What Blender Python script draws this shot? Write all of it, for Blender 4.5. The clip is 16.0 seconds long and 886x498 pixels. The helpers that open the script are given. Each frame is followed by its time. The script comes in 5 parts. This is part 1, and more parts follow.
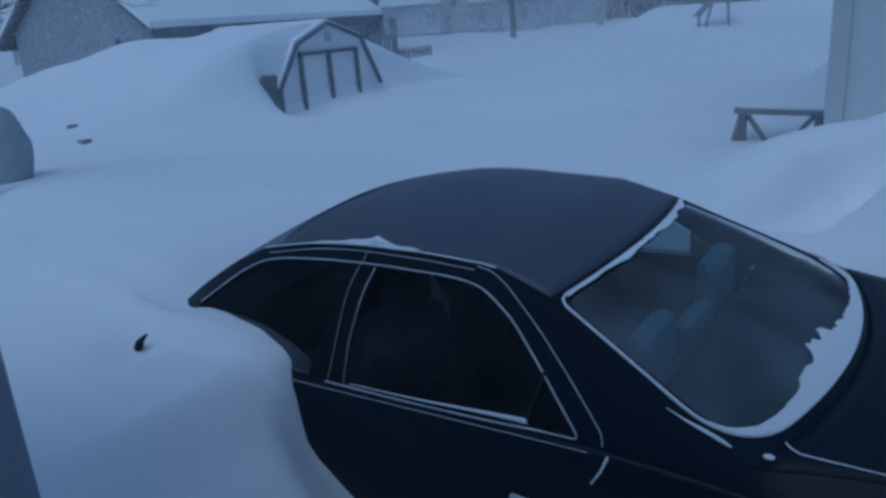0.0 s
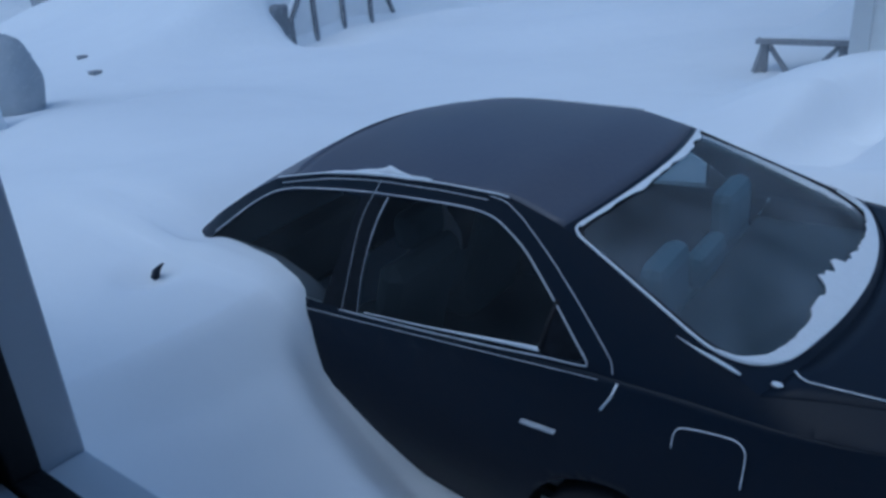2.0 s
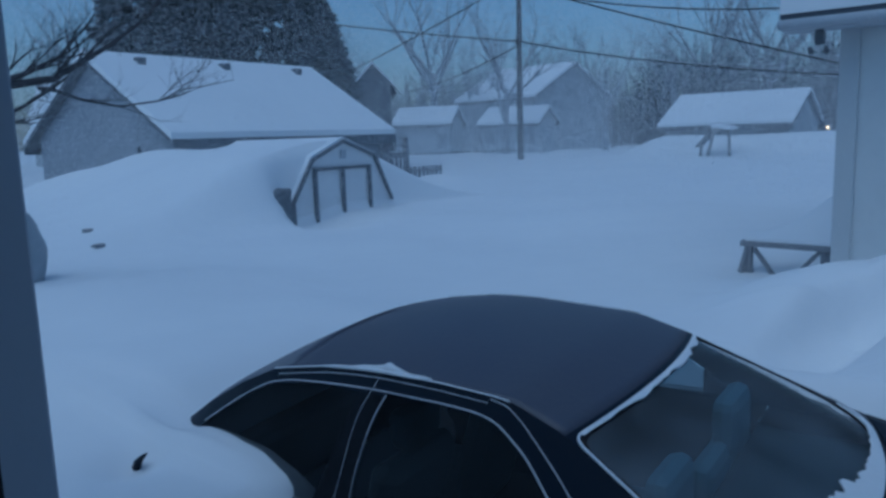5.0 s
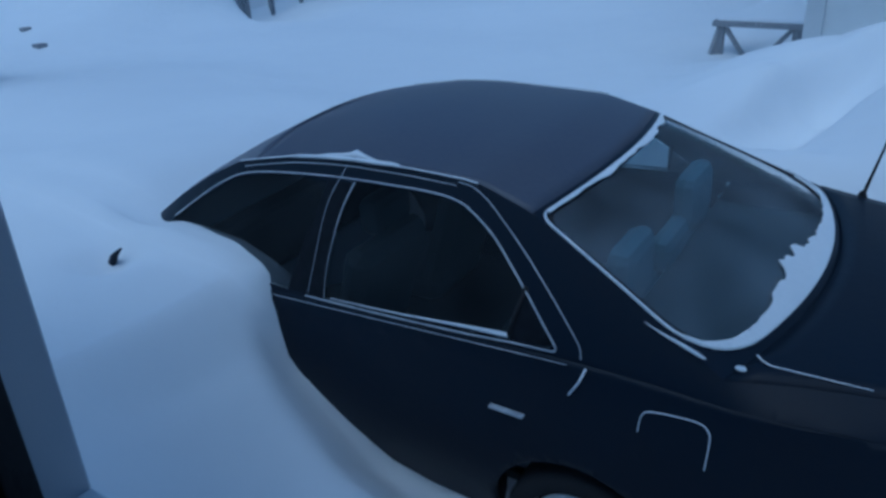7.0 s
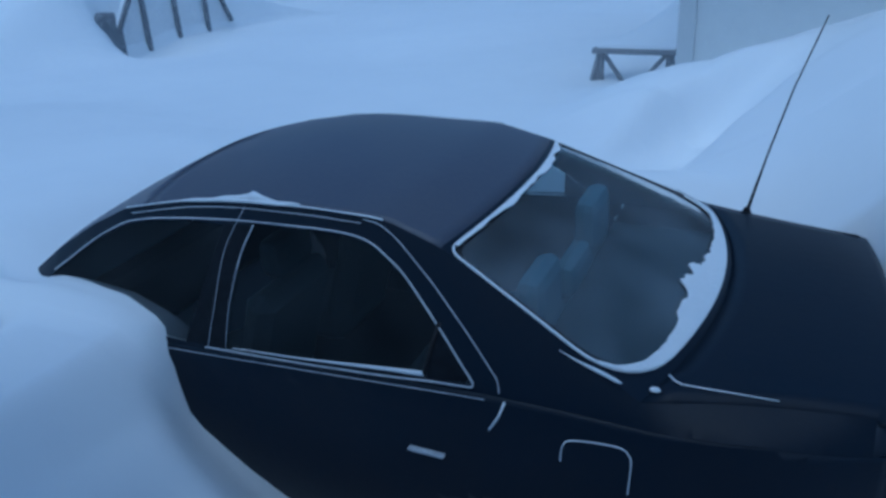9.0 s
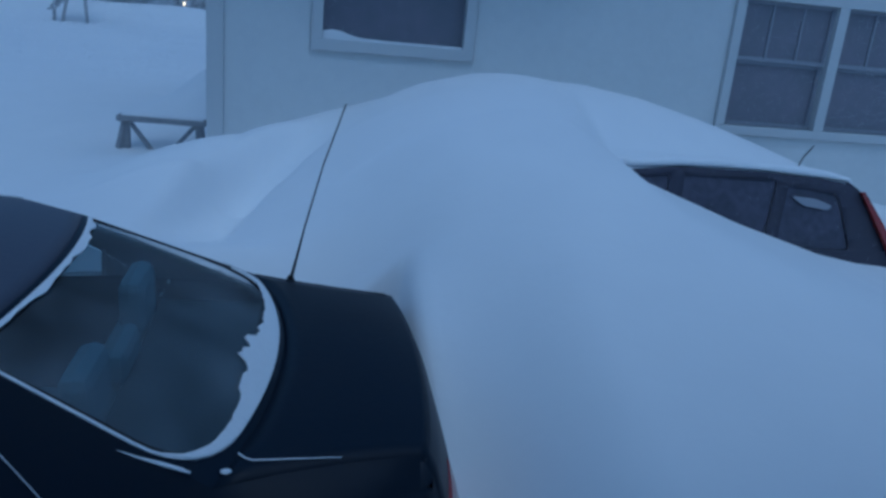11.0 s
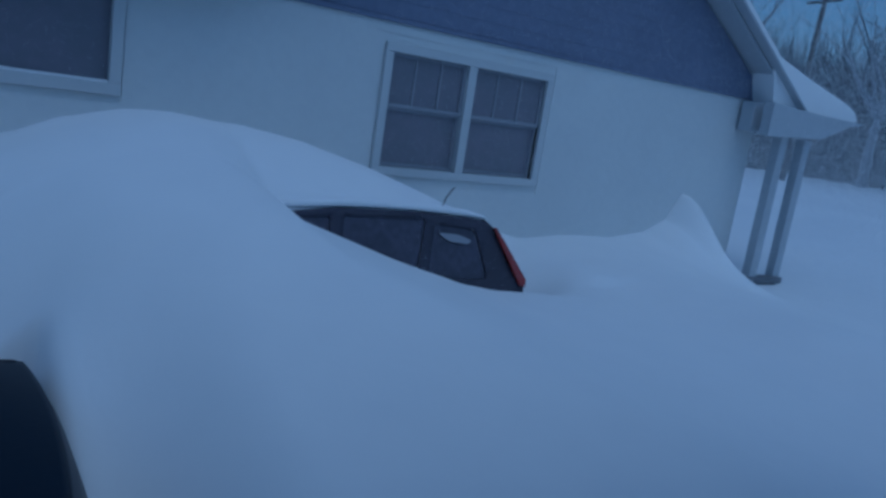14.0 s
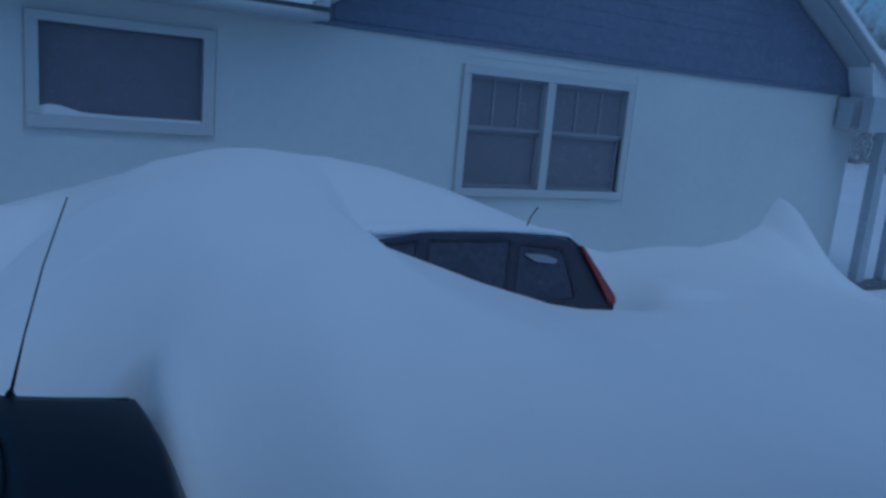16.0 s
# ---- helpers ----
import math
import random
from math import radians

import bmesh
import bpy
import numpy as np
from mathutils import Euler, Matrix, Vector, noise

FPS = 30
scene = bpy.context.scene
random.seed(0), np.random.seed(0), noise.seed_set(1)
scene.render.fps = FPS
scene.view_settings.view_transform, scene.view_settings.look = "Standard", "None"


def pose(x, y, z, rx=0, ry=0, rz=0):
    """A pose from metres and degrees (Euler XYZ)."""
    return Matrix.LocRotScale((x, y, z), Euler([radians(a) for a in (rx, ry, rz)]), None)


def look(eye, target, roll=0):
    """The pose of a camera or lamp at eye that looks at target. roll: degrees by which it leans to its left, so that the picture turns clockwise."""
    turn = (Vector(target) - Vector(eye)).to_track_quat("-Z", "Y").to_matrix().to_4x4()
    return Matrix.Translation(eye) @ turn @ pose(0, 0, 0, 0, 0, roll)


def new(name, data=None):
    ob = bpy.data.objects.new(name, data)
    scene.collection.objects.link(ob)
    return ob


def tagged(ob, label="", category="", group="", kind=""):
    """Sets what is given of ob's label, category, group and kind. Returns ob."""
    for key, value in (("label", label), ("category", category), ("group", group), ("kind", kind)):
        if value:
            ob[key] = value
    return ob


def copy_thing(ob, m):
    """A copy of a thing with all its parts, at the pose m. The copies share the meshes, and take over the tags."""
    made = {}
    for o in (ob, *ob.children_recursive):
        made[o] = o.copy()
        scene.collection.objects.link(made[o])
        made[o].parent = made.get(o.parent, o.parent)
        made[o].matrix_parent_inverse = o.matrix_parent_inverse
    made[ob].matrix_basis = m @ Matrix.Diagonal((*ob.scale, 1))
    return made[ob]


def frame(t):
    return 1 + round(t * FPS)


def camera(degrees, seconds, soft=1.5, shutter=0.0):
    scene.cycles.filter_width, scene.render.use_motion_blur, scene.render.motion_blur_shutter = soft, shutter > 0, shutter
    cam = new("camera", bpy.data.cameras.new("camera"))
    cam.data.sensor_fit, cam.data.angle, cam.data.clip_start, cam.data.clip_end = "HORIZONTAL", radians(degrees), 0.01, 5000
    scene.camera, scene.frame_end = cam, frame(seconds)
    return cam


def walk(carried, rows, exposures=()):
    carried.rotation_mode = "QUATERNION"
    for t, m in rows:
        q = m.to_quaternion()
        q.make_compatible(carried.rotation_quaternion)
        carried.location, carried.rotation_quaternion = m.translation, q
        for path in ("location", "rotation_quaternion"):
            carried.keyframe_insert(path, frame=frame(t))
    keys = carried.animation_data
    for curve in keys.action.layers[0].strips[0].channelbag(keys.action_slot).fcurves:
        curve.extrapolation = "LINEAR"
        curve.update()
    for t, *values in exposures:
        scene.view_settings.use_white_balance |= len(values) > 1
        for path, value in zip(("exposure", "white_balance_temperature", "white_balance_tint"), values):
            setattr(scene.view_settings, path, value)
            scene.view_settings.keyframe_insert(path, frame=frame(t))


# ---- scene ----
cam = camera(61.9, 16.0, soft=3.0, shutter=0.0)
PATH = [
    (0, look((-0.321, -2.623, 2.220), (-1.468, -1.097, 1.624), -4.2)),
    (0.5, look((-0.318, -2.615, 2.217), (-1.441, -1.136, 1.474), -4.7)),
    (1, look((-0.317, -2.625, 2.186), (-1.405, -1.198, 1.304), -5.1)),
    (1.5, look((-0.316, -2.627, 2.195), (-1.438, -1.194, 1.365), -4.8)),
    (2, look((-0.320, -2.630, 2.200), (-1.469, -1.178, 1.443), -4.4)),
    (2.5, look((-0.326, -2.629, 2.205), (-1.512, -1.166, 1.531), -4.1)),
    (3, look((-0.329, -2.636, 2.221), (-1.596, -1.181, 1.693), -4.3)),
    (3.5, look((-0.330, -2.629, 2.238), (-1.535, -1.081, 1.848), -2.0)),
    (3.7, look((-0.339, -2.633, 2.243), (-1.533, -1.070, 1.880), -1.5)),
    (5.8, look((-0.382, -2.643, 2.292), (-1.572, -1.061, 2.007), -2.7)),
    (6, look((-0.399, -2.631, 2.288), (-1.610, -1.071, 1.975), -2.8)),
    (6.5, look((-0.374, -2.627, 2.244), (-1.437, -1.122, 1.463), -2.5)),
    (7, look((-0.365, -2.634, 2.228), (-1.407, -1.137, 1.406), -3.2)),
    (7.5, look((-0.355, -2.647, 2.229), (-1.422, -1.164, 1.414), -5.8)),
    (8, look((-0.364, -2.648, 2.246), (-1.350, -1.113, 1.423), -5.2)),
    (8.2, look((-0.377, -2.632, 2.234), (-1.343, -1.078, 1.427), -5.1)),
    (10.3, look((-0.491, -2.586, 2.244), (-0.637, -0.722, 1.533), 1.2)),
    (10.5, look((-0.497, -2.589, 2.248), (-0.486, -0.713, 1.554), 1.6)),
    (11, look((-0.488, -2.589, 2.265), (-0.125, -0.710, 1.687), 5.2)),
    (11.5, look((-0.480, -2.567, 2.264), (0.077, -0.719, 1.741), 6.4)),
    (12, look((-0.488, -2.562, 2.271), (0.287, -0.765, 1.860), 8.0)),
    (12.5, look((-0.458, -2.574, 2.284), (0.389, -0.812, 1.866), 6.1)),
    (13, look((-0.447, -2.579, 2.287), (0.543, -0.882, 1.908), 6.5)),
    (13.5, look((-0.439, -2.596, 2.294), (0.685, -0.987, 1.913), 8.1)),
    (14, look((-0.442, -2.597, 2.312), (0.715, -1.011, 1.928), 8.7)),
    (14.5, look((-0.429, -2.614, 2.303), (0.718, -1.023, 1.915), 9.0)),
    (15, look((-0.443, -2.620, 2.315), (0.683, -1.020, 1.901), 7.1)),
    (15.5, look((-0.443, -2.606, 2.298), (0.635, -0.971, 1.893), 6.4)),
    (16, look((-0.449, -2.581, 2.375), (0.514, -0.868, 2.000), 5.0)),
]
EXPOSURES = [
    (0.0, -1.10, 4400, -2), (0.5, -0.96, 4400, -2), (1.0, -0.44, 4650, 0), (2.0, -0.47, 4700, 0), (2.5, -0.60, 4600, -1), (3.0, -0.74, 4500, -4), (3.5, -0.98, 4400, -5), (6.0, -1.12, 4270, -5), (6.5, -1.06, 4230, -5), (7.2, -0.56, 4300, -5),
    (8.2, -0.40, 4300, -5), (10.4, -0.98, 4130, -5), (11.5, -1.22, 4090, -4), (12.5, -1.40, 4060, -3), (14.0, -1.50, 4030, -3), (16.0, -1.50, 4030, -3)]
walk(cam, PATH, EXPOSURES)

# ---- world, sun ----
SUN_EL, SUN_AZ = 66.0, 182.0
world = bpy.data.worlds.new("world")
scene.world = world
world.use_nodes = True
wn = world.node_tree
wn.nodes.clear()
w_out, w_bg, w_sky = (wn.nodes.new("ShaderNodeOutputWorld"), wn.nodes.new("ShaderNodeBackground"), wn.nodes.new("ShaderNodeTexSky"))
w_sky.sky_type, w_sky.sun_disc = "NISHITA", False
w_sky.sun_elevation, w_sky.sun_rotation = radians(SUN_EL), radians(SUN_AZ)
w_sky.air_density, w_sky.dust_density, w_sky.ozone_density = 1.0, 2.5, 1.0
w_bg.inputs["Strength"].default_value = 0.14
wn.links.new(w_sky.outputs[0], w_bg.inputs["Color"])
wn.links.new(w_bg.outputs[0], w_out.inputs["Surface"])
sun = new("sun", bpy.data.lights.new("sun", "SUN"))
sun.data.energy, sun.data.angle, sun.data.color = 0.5, radians(70), (1.0, 0.97, 0.93)
sa, se = radians(SUN_AZ), radians(SUN_EL)
sun.matrix_world = look((0, 0, 30), (-30 * math.sin(sa) * math.cos(se), -30 * math.cos(sa) * math.cos(se), 30 - 30 * math.sin(se)))


# ---- materials ----
def material(name, base, rough=0.6, metal=0.0, grain=8.0, fleck=0.12, blotch=1.2, blotch_amount=0.12, bump=0.15, bump_scale=60.0, coat=0.0, second=None, gloss=0.5):
    """A surface with grain and stains of two sizes, and fine relief. second: the colour towards which the stains go."""
    m = bpy.data.materials.new(name)
    m.use_nodes = True
    nt = m.node_tree
    b = nt.nodes["Principled BSDF"]
    co = nt.nodes.new("ShaderNodeTexCoord")
    n1, n2, n3 = (nt.nodes.new("ShaderNodeTexNoise") for _ in range(3))
    for n, s, d in ((n1, grain, 5), (n2, blotch, 4), (n3, bump_scale, 3)):
        n.inputs["Scale"].default_value, n.inputs["Detail"].default_value = s, d
        nt.links.new(co.outputs["Object"], n.inputs["Vector"])
    dark = second or tuple(c * 0.55 for c in base)
    mix1, mix2 = nt.nodes.new("ShaderNodeMix"), nt.nodes.new("ShaderNodeMix")
    r1, r2 = nt.nodes.new("ShaderNodeMapRange"), nt.nodes.new("ShaderNodeMapRange")
    for r, top in ((r1, fleck), (r2, blotch_amount)):
        r.inputs["From Min"].default_value, r.inputs["From Max"].default_value = 0.4, 0.72
        r.inputs["To Max"].default_value = top
    nt.links.new(n1.outputs["Fac"], r1.inputs["Value"])
    nt.links.new(n2.outputs["Fac"], r2.inputs["Value"])
    mix1.data_type = mix2.data_type = "RGBA"
    mix1.inputs["A"].default_value, mix1.inputs["B"].default_value = (*base, 1), (*dark, 1)
    mix2.inputs["B"].default_value = (*dark, 1)
    nt.links.new(r1.outputs[0], mix1.inputs["Factor"])
    nt.links.new(r2.outputs[0], mix2.inputs["Factor"])
    nt.links.new(mix1.outputs["Result"], mix2.inputs["A"])
    nt.links.new(mix2.outputs["Result"], b.inputs["Base Color"])
    b.inputs["Roughness"].default_value, b.inputs["Metallic"].default_value = rough, metal
    b.inputs["Coat Weight"].default_value, b.inputs["Specular IOR Level"].default_value = coat, gloss
    if bump:
        bp = nt.nodes.new("ShaderNodeBump")
        bp.inputs["Strength"].default_value, bp.inputs["Distance"].default_value = bump, 0.02
        nt.links.new(n3.outputs["Fac"], bp.inputs["Height"])
        nt.links.new(bp.outputs[0], b.inputs["Normal"])
    return m


def glass_material(name, tint, film, roughness=0.2):
    """Clear tinted glass with a thin uneven pale film: mist on the pane, and haze lifting its darks."""
    m = bpy.data.materials.new(name)
    m.use_nodes = True
    nt = m.node_tree
    nt.nodes.clear()
    out, mix, rime_veil = nt.nodes.new("ShaderNodeOutputMaterial"), nt.nodes.new("ShaderNodeMixShader"), nt.nodes.new("ShaderNodeMixShader")
    tr, gl, fr, di = nt.nodes.new("ShaderNodeBsdfTransparent"), nt.nodes.new("ShaderNodeBsdfGlossy"), nt.nodes.new("ShaderNodeFresnel"), nt.nodes.new("ShaderNodeBsdfDiffuse")
    co, n1, r1 = nt.nodes.new("ShaderNodeTexCoord"), nt.nodes.new("ShaderNodeTexNoise"), nt.nodes.new("ShaderNodeMapRange")
    tr.inputs["Color"].default_value, di.inputs["Color"].default_value = (*tint, 1), (0.60, 0.69, 0.78, 1)
    gl.inputs["Roughness"].default_value = roughness
    fr.inputs["IOR"].default_value = 1.02
    n1.inputs["Scale"].default_value, n1.inputs["Detail"].default_value = 4.0, 5
    r1.inputs["From Min"].default_value, r1.inputs["From Max"].default_value = 0.3, 0.75
    r1.inputs["To Min"].default_value, r1.inputs["To Max"].default_value = film * 0.6, film * 1.6
    nt.links.new(co.outputs["Object"], n1.inputs["Vector"])
    nt.links.new(n1.outputs["Fac"], r1.inputs["Value"])
    nt.links.new(r1.outputs[0], rime_veil.inputs["Fac"])
    nt.links.new(tr.outputs[0], rime_veil.inputs[1])
    nt.links.new(di.outputs[0], rime_veil.inputs[2])
    nt.links.new(fr.outputs[0], mix.inputs["Fac"])
    nt.links.new(rime_veil.outputs[0], mix.inputs[1])
    nt.links.new(gl.outputs[0], mix.inputs[2])
    nt.links.new(mix.outputs[0], out.inputs["Surface"])
    return m


SNOW = material("snow", (0.84, 0.85, 0.86), 0.75, grain=3.0, fleck=0.10, blotch=0.35, blotch_amount=0.22, bump=0.25, bump_scale=5.0, second=(0.68, 0.70, 0.74))
FROST = material("frost", (0.82, 0.84, 0.86), 0.8, grain=30, bump=0.3, bump_scale=90, second=(0.6, 0.63, 0.66))
TRIM_FROST = material("frosted_chrome", (0.40, 0.42, 0.45), 0.6, grain=25, fleck=0.6, blotch=6, blotch_amount=0.5, bump=0.2, bump_scale=90, second=(0.72, 0.74, 0.76))
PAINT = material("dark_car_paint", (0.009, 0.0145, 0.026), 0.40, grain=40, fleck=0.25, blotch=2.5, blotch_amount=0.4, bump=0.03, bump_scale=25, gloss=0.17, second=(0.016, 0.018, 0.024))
# Paler than the body paint; on the roof and windscreen
ROOF_PAINT = material("paler_car_paint", (0.072, 0.077, 0.106), 0.5, grain=60, fleck=0.4, blotch=2.0, blotch_amount=0.4, bump=0.05, bump_scale=40, coat=0.1, second=(0.10, 0.10, 0.115))
RUBBER = material("black_rubber", (0.012, 0.012, 0.014), 0.8, bump=0.2)
PILLAR_BLACK = material("black_gloss_pillar", (0.007, 0.008, 0.011), 0.55, grain=30, fleck=0.4, blotch=4, blotch_amount=0.4, bump=0.02, gloss=0.12, second=(0.02, 0.023, 0.03))
SEAT = material("grey_seat_cloth", (0.21, 0.25, 0.26), 0.9, grain=120, bump=0.3, bump_scale=300)
TRIM_IN = material("dark_interior_trim", (0.04, 0.05, 0.056), 0.8)
REAR_GLASS = glass_material("rear_glass", (0.50, 0.64, 0.72), 0.13)
SIDE_GLASS = glass_material("side_glass", (0.34, 0.36, 0.38), 0.026)
TAIL_RED = material("red_tail_lens", (0.24, 0.03, 0.03), 0.25, bump=0.1, bump_scale=200, coat=0.3)
# Second car: the haze veil is mixed into its paint and glass colours
SUV_PAINT = material("haze_lifted_suv_paint", (0.060, 0.060, 0.085), 0.6, gloss=0.15, grain=30, fleck=0.5, blotch=3, blotch_amount=0.6, bump=0.05, second=(0.06, 0.06, 0.075))
SUV_GLASS = material("haze_lifted_tinted_glass", (0.085, 0.084, 0.120), 0.4, grain=20, fleck=0.6, blotch=4, blotch_amount=0.7, bump=0.05, gloss=0.25, second=(0.04, 0.042, 0.055))
SIDING = material("white_siding", (0.66, 0.68, 0.68), 0.7, grain=14, fleck=0.12, blotch=0.7, blotch_amount=0.25, bump=0.1, second=(0.46, 0.48, 0.50))
GABLE = material("blue_grey_shingle", (0.185, 0.205, 0.30), 0.85, grain=12, fleck=0.3, blotch=1.5, blotch_amount=0.3, bump=0.2)
WHITE_TRIM = material("white_trim", (0.54, 0.56, 0.57), 0.55, grain=20, bump=0.06, second=(0.55, 0.56, 0.58))
SOFFIT = material("grey_soffit", (0.45, 0.48, 0.52), 0.7, grain=20, bump=0.06)
# Dark panes lightened in the base colour as haze would veil them
WINDOW_DARK = material("haze_lifted_window_glass", (0.19, 0.185, 0.23), 0.3, grain=9, fleck=0.5, blotch=2.2, blotch_amount=0.6, bump=0.05, second=(0.15, 0.16, 0.19))
SASH = material("grey_sash", (0.27, 0.28, 0.32), 0.6, grain=12, second=(0.4, 0.42, 0.45))
CURTAIN = material("window_curtain", (0.10, 0.11, 0.14), 0.8, grain=5, fleck=0.4, blotch=2, blotch_amount=0.5, second=(0.2, 0.21, 0.25))
# Weathered grey, raised further so the wood looks veiled by haze
WOOD = material("weathered_hazed_wood", (0.28, 0.285, 0.30), 0.85, grain=25, fleck=0.4, bump=0.3, second=(0.3, 0.31, 0.33))
SHED_TRIM = material("dark_shed_trim", (0.14, 0.15, 0.17), 0.8, grain=20, fleck=0.4, bump=0.2, second=(0.2, 0.21, 0.23))
SHED_WALL = material("pale_shed_panel", (0.76, 0.77, 0.78), 0.8, grain=6, bump=0.15, second=(0.45, 0.48, 0.52))
# Grey kept light so that haze is already in the garage wall's colour
GARAGE_WALL = material("grey_garage_siding", (0.29, 0.31, 0.345), 0.85, grain=6, fleck=0.3, blotch=0.8, blotch_amount=0.5, bump=0.15, second=(0.38, 0.40, 0.44))
# Far siding and window colours are lightened to stand in for haze
FAR_WALL = material("haze_paled_siding", (0.36, 0.39, 0.42), 0.9, grain=3, fleck=0.4, blotch=0.4, blotch_amount=0.5, second=(0.52, 0.54, 0.57))
FAR_DARK = material("haze_paled_far_window", (0.24, 0.27, 0.31), 0.7)
BARK = material("dark_bark", (0.055, 0.055, 0.06), 0.9, grain=20, fleck=0.5, bump=0.5, bump_scale=30, second=(0.14, 0.14, 0.15))
# Distance haze over the far trees is put into this pale base colour
FAR_BARK = material("haze_paled_bark", (0.19, 0.21, 0.245), 0.9, grain=3, fleck=0.6, second=(0.45, 0.48, 0.52))
WOODS = material("winter_woods_bark", (0.055, 0.06, 0.075), 0.9, grain=3, fleck=0.5, second=(0.16, 0.17, 0.19))
# Needles raised above their own dark tone to suggest haze
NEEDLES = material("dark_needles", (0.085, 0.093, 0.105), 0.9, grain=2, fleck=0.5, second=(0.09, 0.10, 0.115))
POLE_WOOD = material("utility_pole_wood", (0.12, 0.115, 0.12), 0.9, grain=15, fleck=0.4, bump=0.3)
VINYL = material("white_vinyl_jamb", (0.46, 0.48, 0.52), 0.5, grain=15, bump=0.05, second=(0.42, 0.44, 0.48))
GASKET = material("black_gasket", (0.008, 0.008, 0.01), 0.8)
BROWN_SILL = material("brown_wood_sill", (0.10, 0.065, 0.05), 0.6, grain=25, fleck=0.4, bump=0.2)
METAL_ROD = material("black_metal_rod", (0.02, 0.02, 0.022), 0.5, 0.5, bump=0)
LAMP_GLOW = bpy.data.materials.new("warm_porch_lamp")
LAMP_GLOW.use_nodes = True
LAMP_GLOW.node_tree.nodes["Principled BSDF"].inputs["Emission Color"].default_value = (1.0, 0.55, 0.2, 1)
LAMP_GLOW.node_tree.nodes["Principled BSDF"].inputs["Emission Strength"].default_value = 9.0


# ---- mesh helpers ----
def part(name, bm, mat, parent=None, label="", smooth=False, solid=0.0, m=None):
    """One mesh object out of a bmesh."""
    me = bpy.data.meshes.new(name)
    bm.normal_update()
    bm.to_mesh(me)
    bm.free()
    me.materials.append(mat)
    if smooth:
        me.shade_smooth()
    ob = new(name, me)
    if parent is not None:
        ob.parent = parent
    if m is not None:
        ob.matrix_basis = m
    if label:
        tagged(ob, label)
    if solid:
        s = ob.modifiers.new("thickness", "SOLIDIFY")
        s.thickness, s.offset = solid, -1
    return ob


def thing(name, label, category, m=None, group="", kind=""):
    ob = new(name)
    ob.empty_display_size = 0.2
    if m is not None:
        ob.matrix_basis = m
    return tagged(ob, label, category, group, kind)


def box(lo, hi, bevel=0.0, bm=None):
    bm = bm or bmesh.new()
    start = len(bm.verts)
    size = [b - a for a, b in zip(lo, hi)]
    mid = [(a + b) / 2 for a, b in zip(lo, hi)]
    made = bmesh.ops.create_cube(bm, size=1, matrix=Matrix.Translation(mid) @ Matrix.Diagonal((*size, 1)))
    if bevel:
        edges = list({e for v in made["verts"] for e in v.link_edges})
        bmesh.ops.bevel(bm, geom=edges, offset=bevel, segments=2, affect="EDGES", profile=0.5)
    return bm


def beam(a, b, w, h, bm=None, bevel=0.0):
    """A bar of section w by h from a to b."""
    bm = bm or bmesh.new()
    a, b = Vector(a), Vector(b)
    q = (b - a).to_track_quat("Z", "Y").to_matrix().to_4x4()
    made = bmesh.ops.create_cube(bm, size=1, matrix=Matrix.Translation((a + b) / 2) @ q @ Matrix.Diagonal((w, h, (b - a).length, 1)))
    if bevel:
        bmesh.ops.bevel(bm, geom=list({e for v in made["verts"] for e in v.link_edges}), offset=bevel, segments=1, affect="EDGES")
    return bm


def tube(points, radius, sides=6, closed=False, bm=None):
    """A round rod along points; radius is one number or one for each point."""
    bm = bm or bmesh.new()
    pts = [Vector(p) for p in points]
    radii = radius if isinstance(radius, (list, tuple)) else [radius] * len(pts)
    rings, n = [], len(pts)
    for i, p in enumerate(pts):
        a = pts[(i - 1) % n] if closed or i else p
        b = pts[(i + 1) % n] if closed or i < n - 1 else p
        d = b - a
        d = d.normalized() if d.length > 1e-7 else Vector((0, 0, 1))
        side = d.cross(Vector((0.13, 0.21, 0.97))).normalized()
        up = side.cross(d)
        rings.append([bm.verts.new(p + radii[i] * (math.cos(k * math.tau / sides) * side + math.sin(k * math.tau / sides) * up)) for k in range(sides)])
    for i in range(n if closed else n - 1):
        r, s = rings[i], rings[(i + 1) % n]
        for k in range(sides):
            bm.faces.new((r[k], r[(k + 1) % sides], s[(k + 1) % sides], s[k]))
    if not closed:
        bm.faces.new(rings[0][::-1])
        bm.faces.new(rings[-1])
    return bm


def sheet(outer, holes, place, cut):
    """A flat outline with holes, cut into a net of the given mesh width and laid onto the surface place(u, v)."""
    bm = bmesh.new()
    edges = []
    for loop in (outer, *holes):
        vs = [bm.verts.new((u, v, 0)) for u, v in loop]
        edges += [bm.edges.new((vs[i], vs[(i + 1) % len(vs)])) for i in range(len(vs))]
    bmesh.ops.triangle_fill(bm, use_beauty=True, use_dissolve=False, edges=edges)
    us, vs_ = [v.co.x for v in bm.verts], [v.co.y for v in bm.verts]
    for lo, hi, axis, step in ((min(us), max(us), 0, cut[0]), (min(vs_), max(vs_), 1, cut[1])):
        for k in range(1, int((hi - lo) / step) + 1):
            at = [0, 0, 0]
            at[axis] = lo + k * step
            if at[axis] > hi - 1e-4:
                break
            bmesh.ops.bisect_plane(bm, geom=bm.verts[:] + bm.edges[:] + bm.faces[:], plane_co=at, plane_no=[int(axis == i) for i in range(3)], dist=1e-6)
    for v in bm.verts:
        v.co = place(v.co.x, v.co.y)
    bmesh.ops.recalc_face_normals(bm, faces=bm.faces)
    return bm


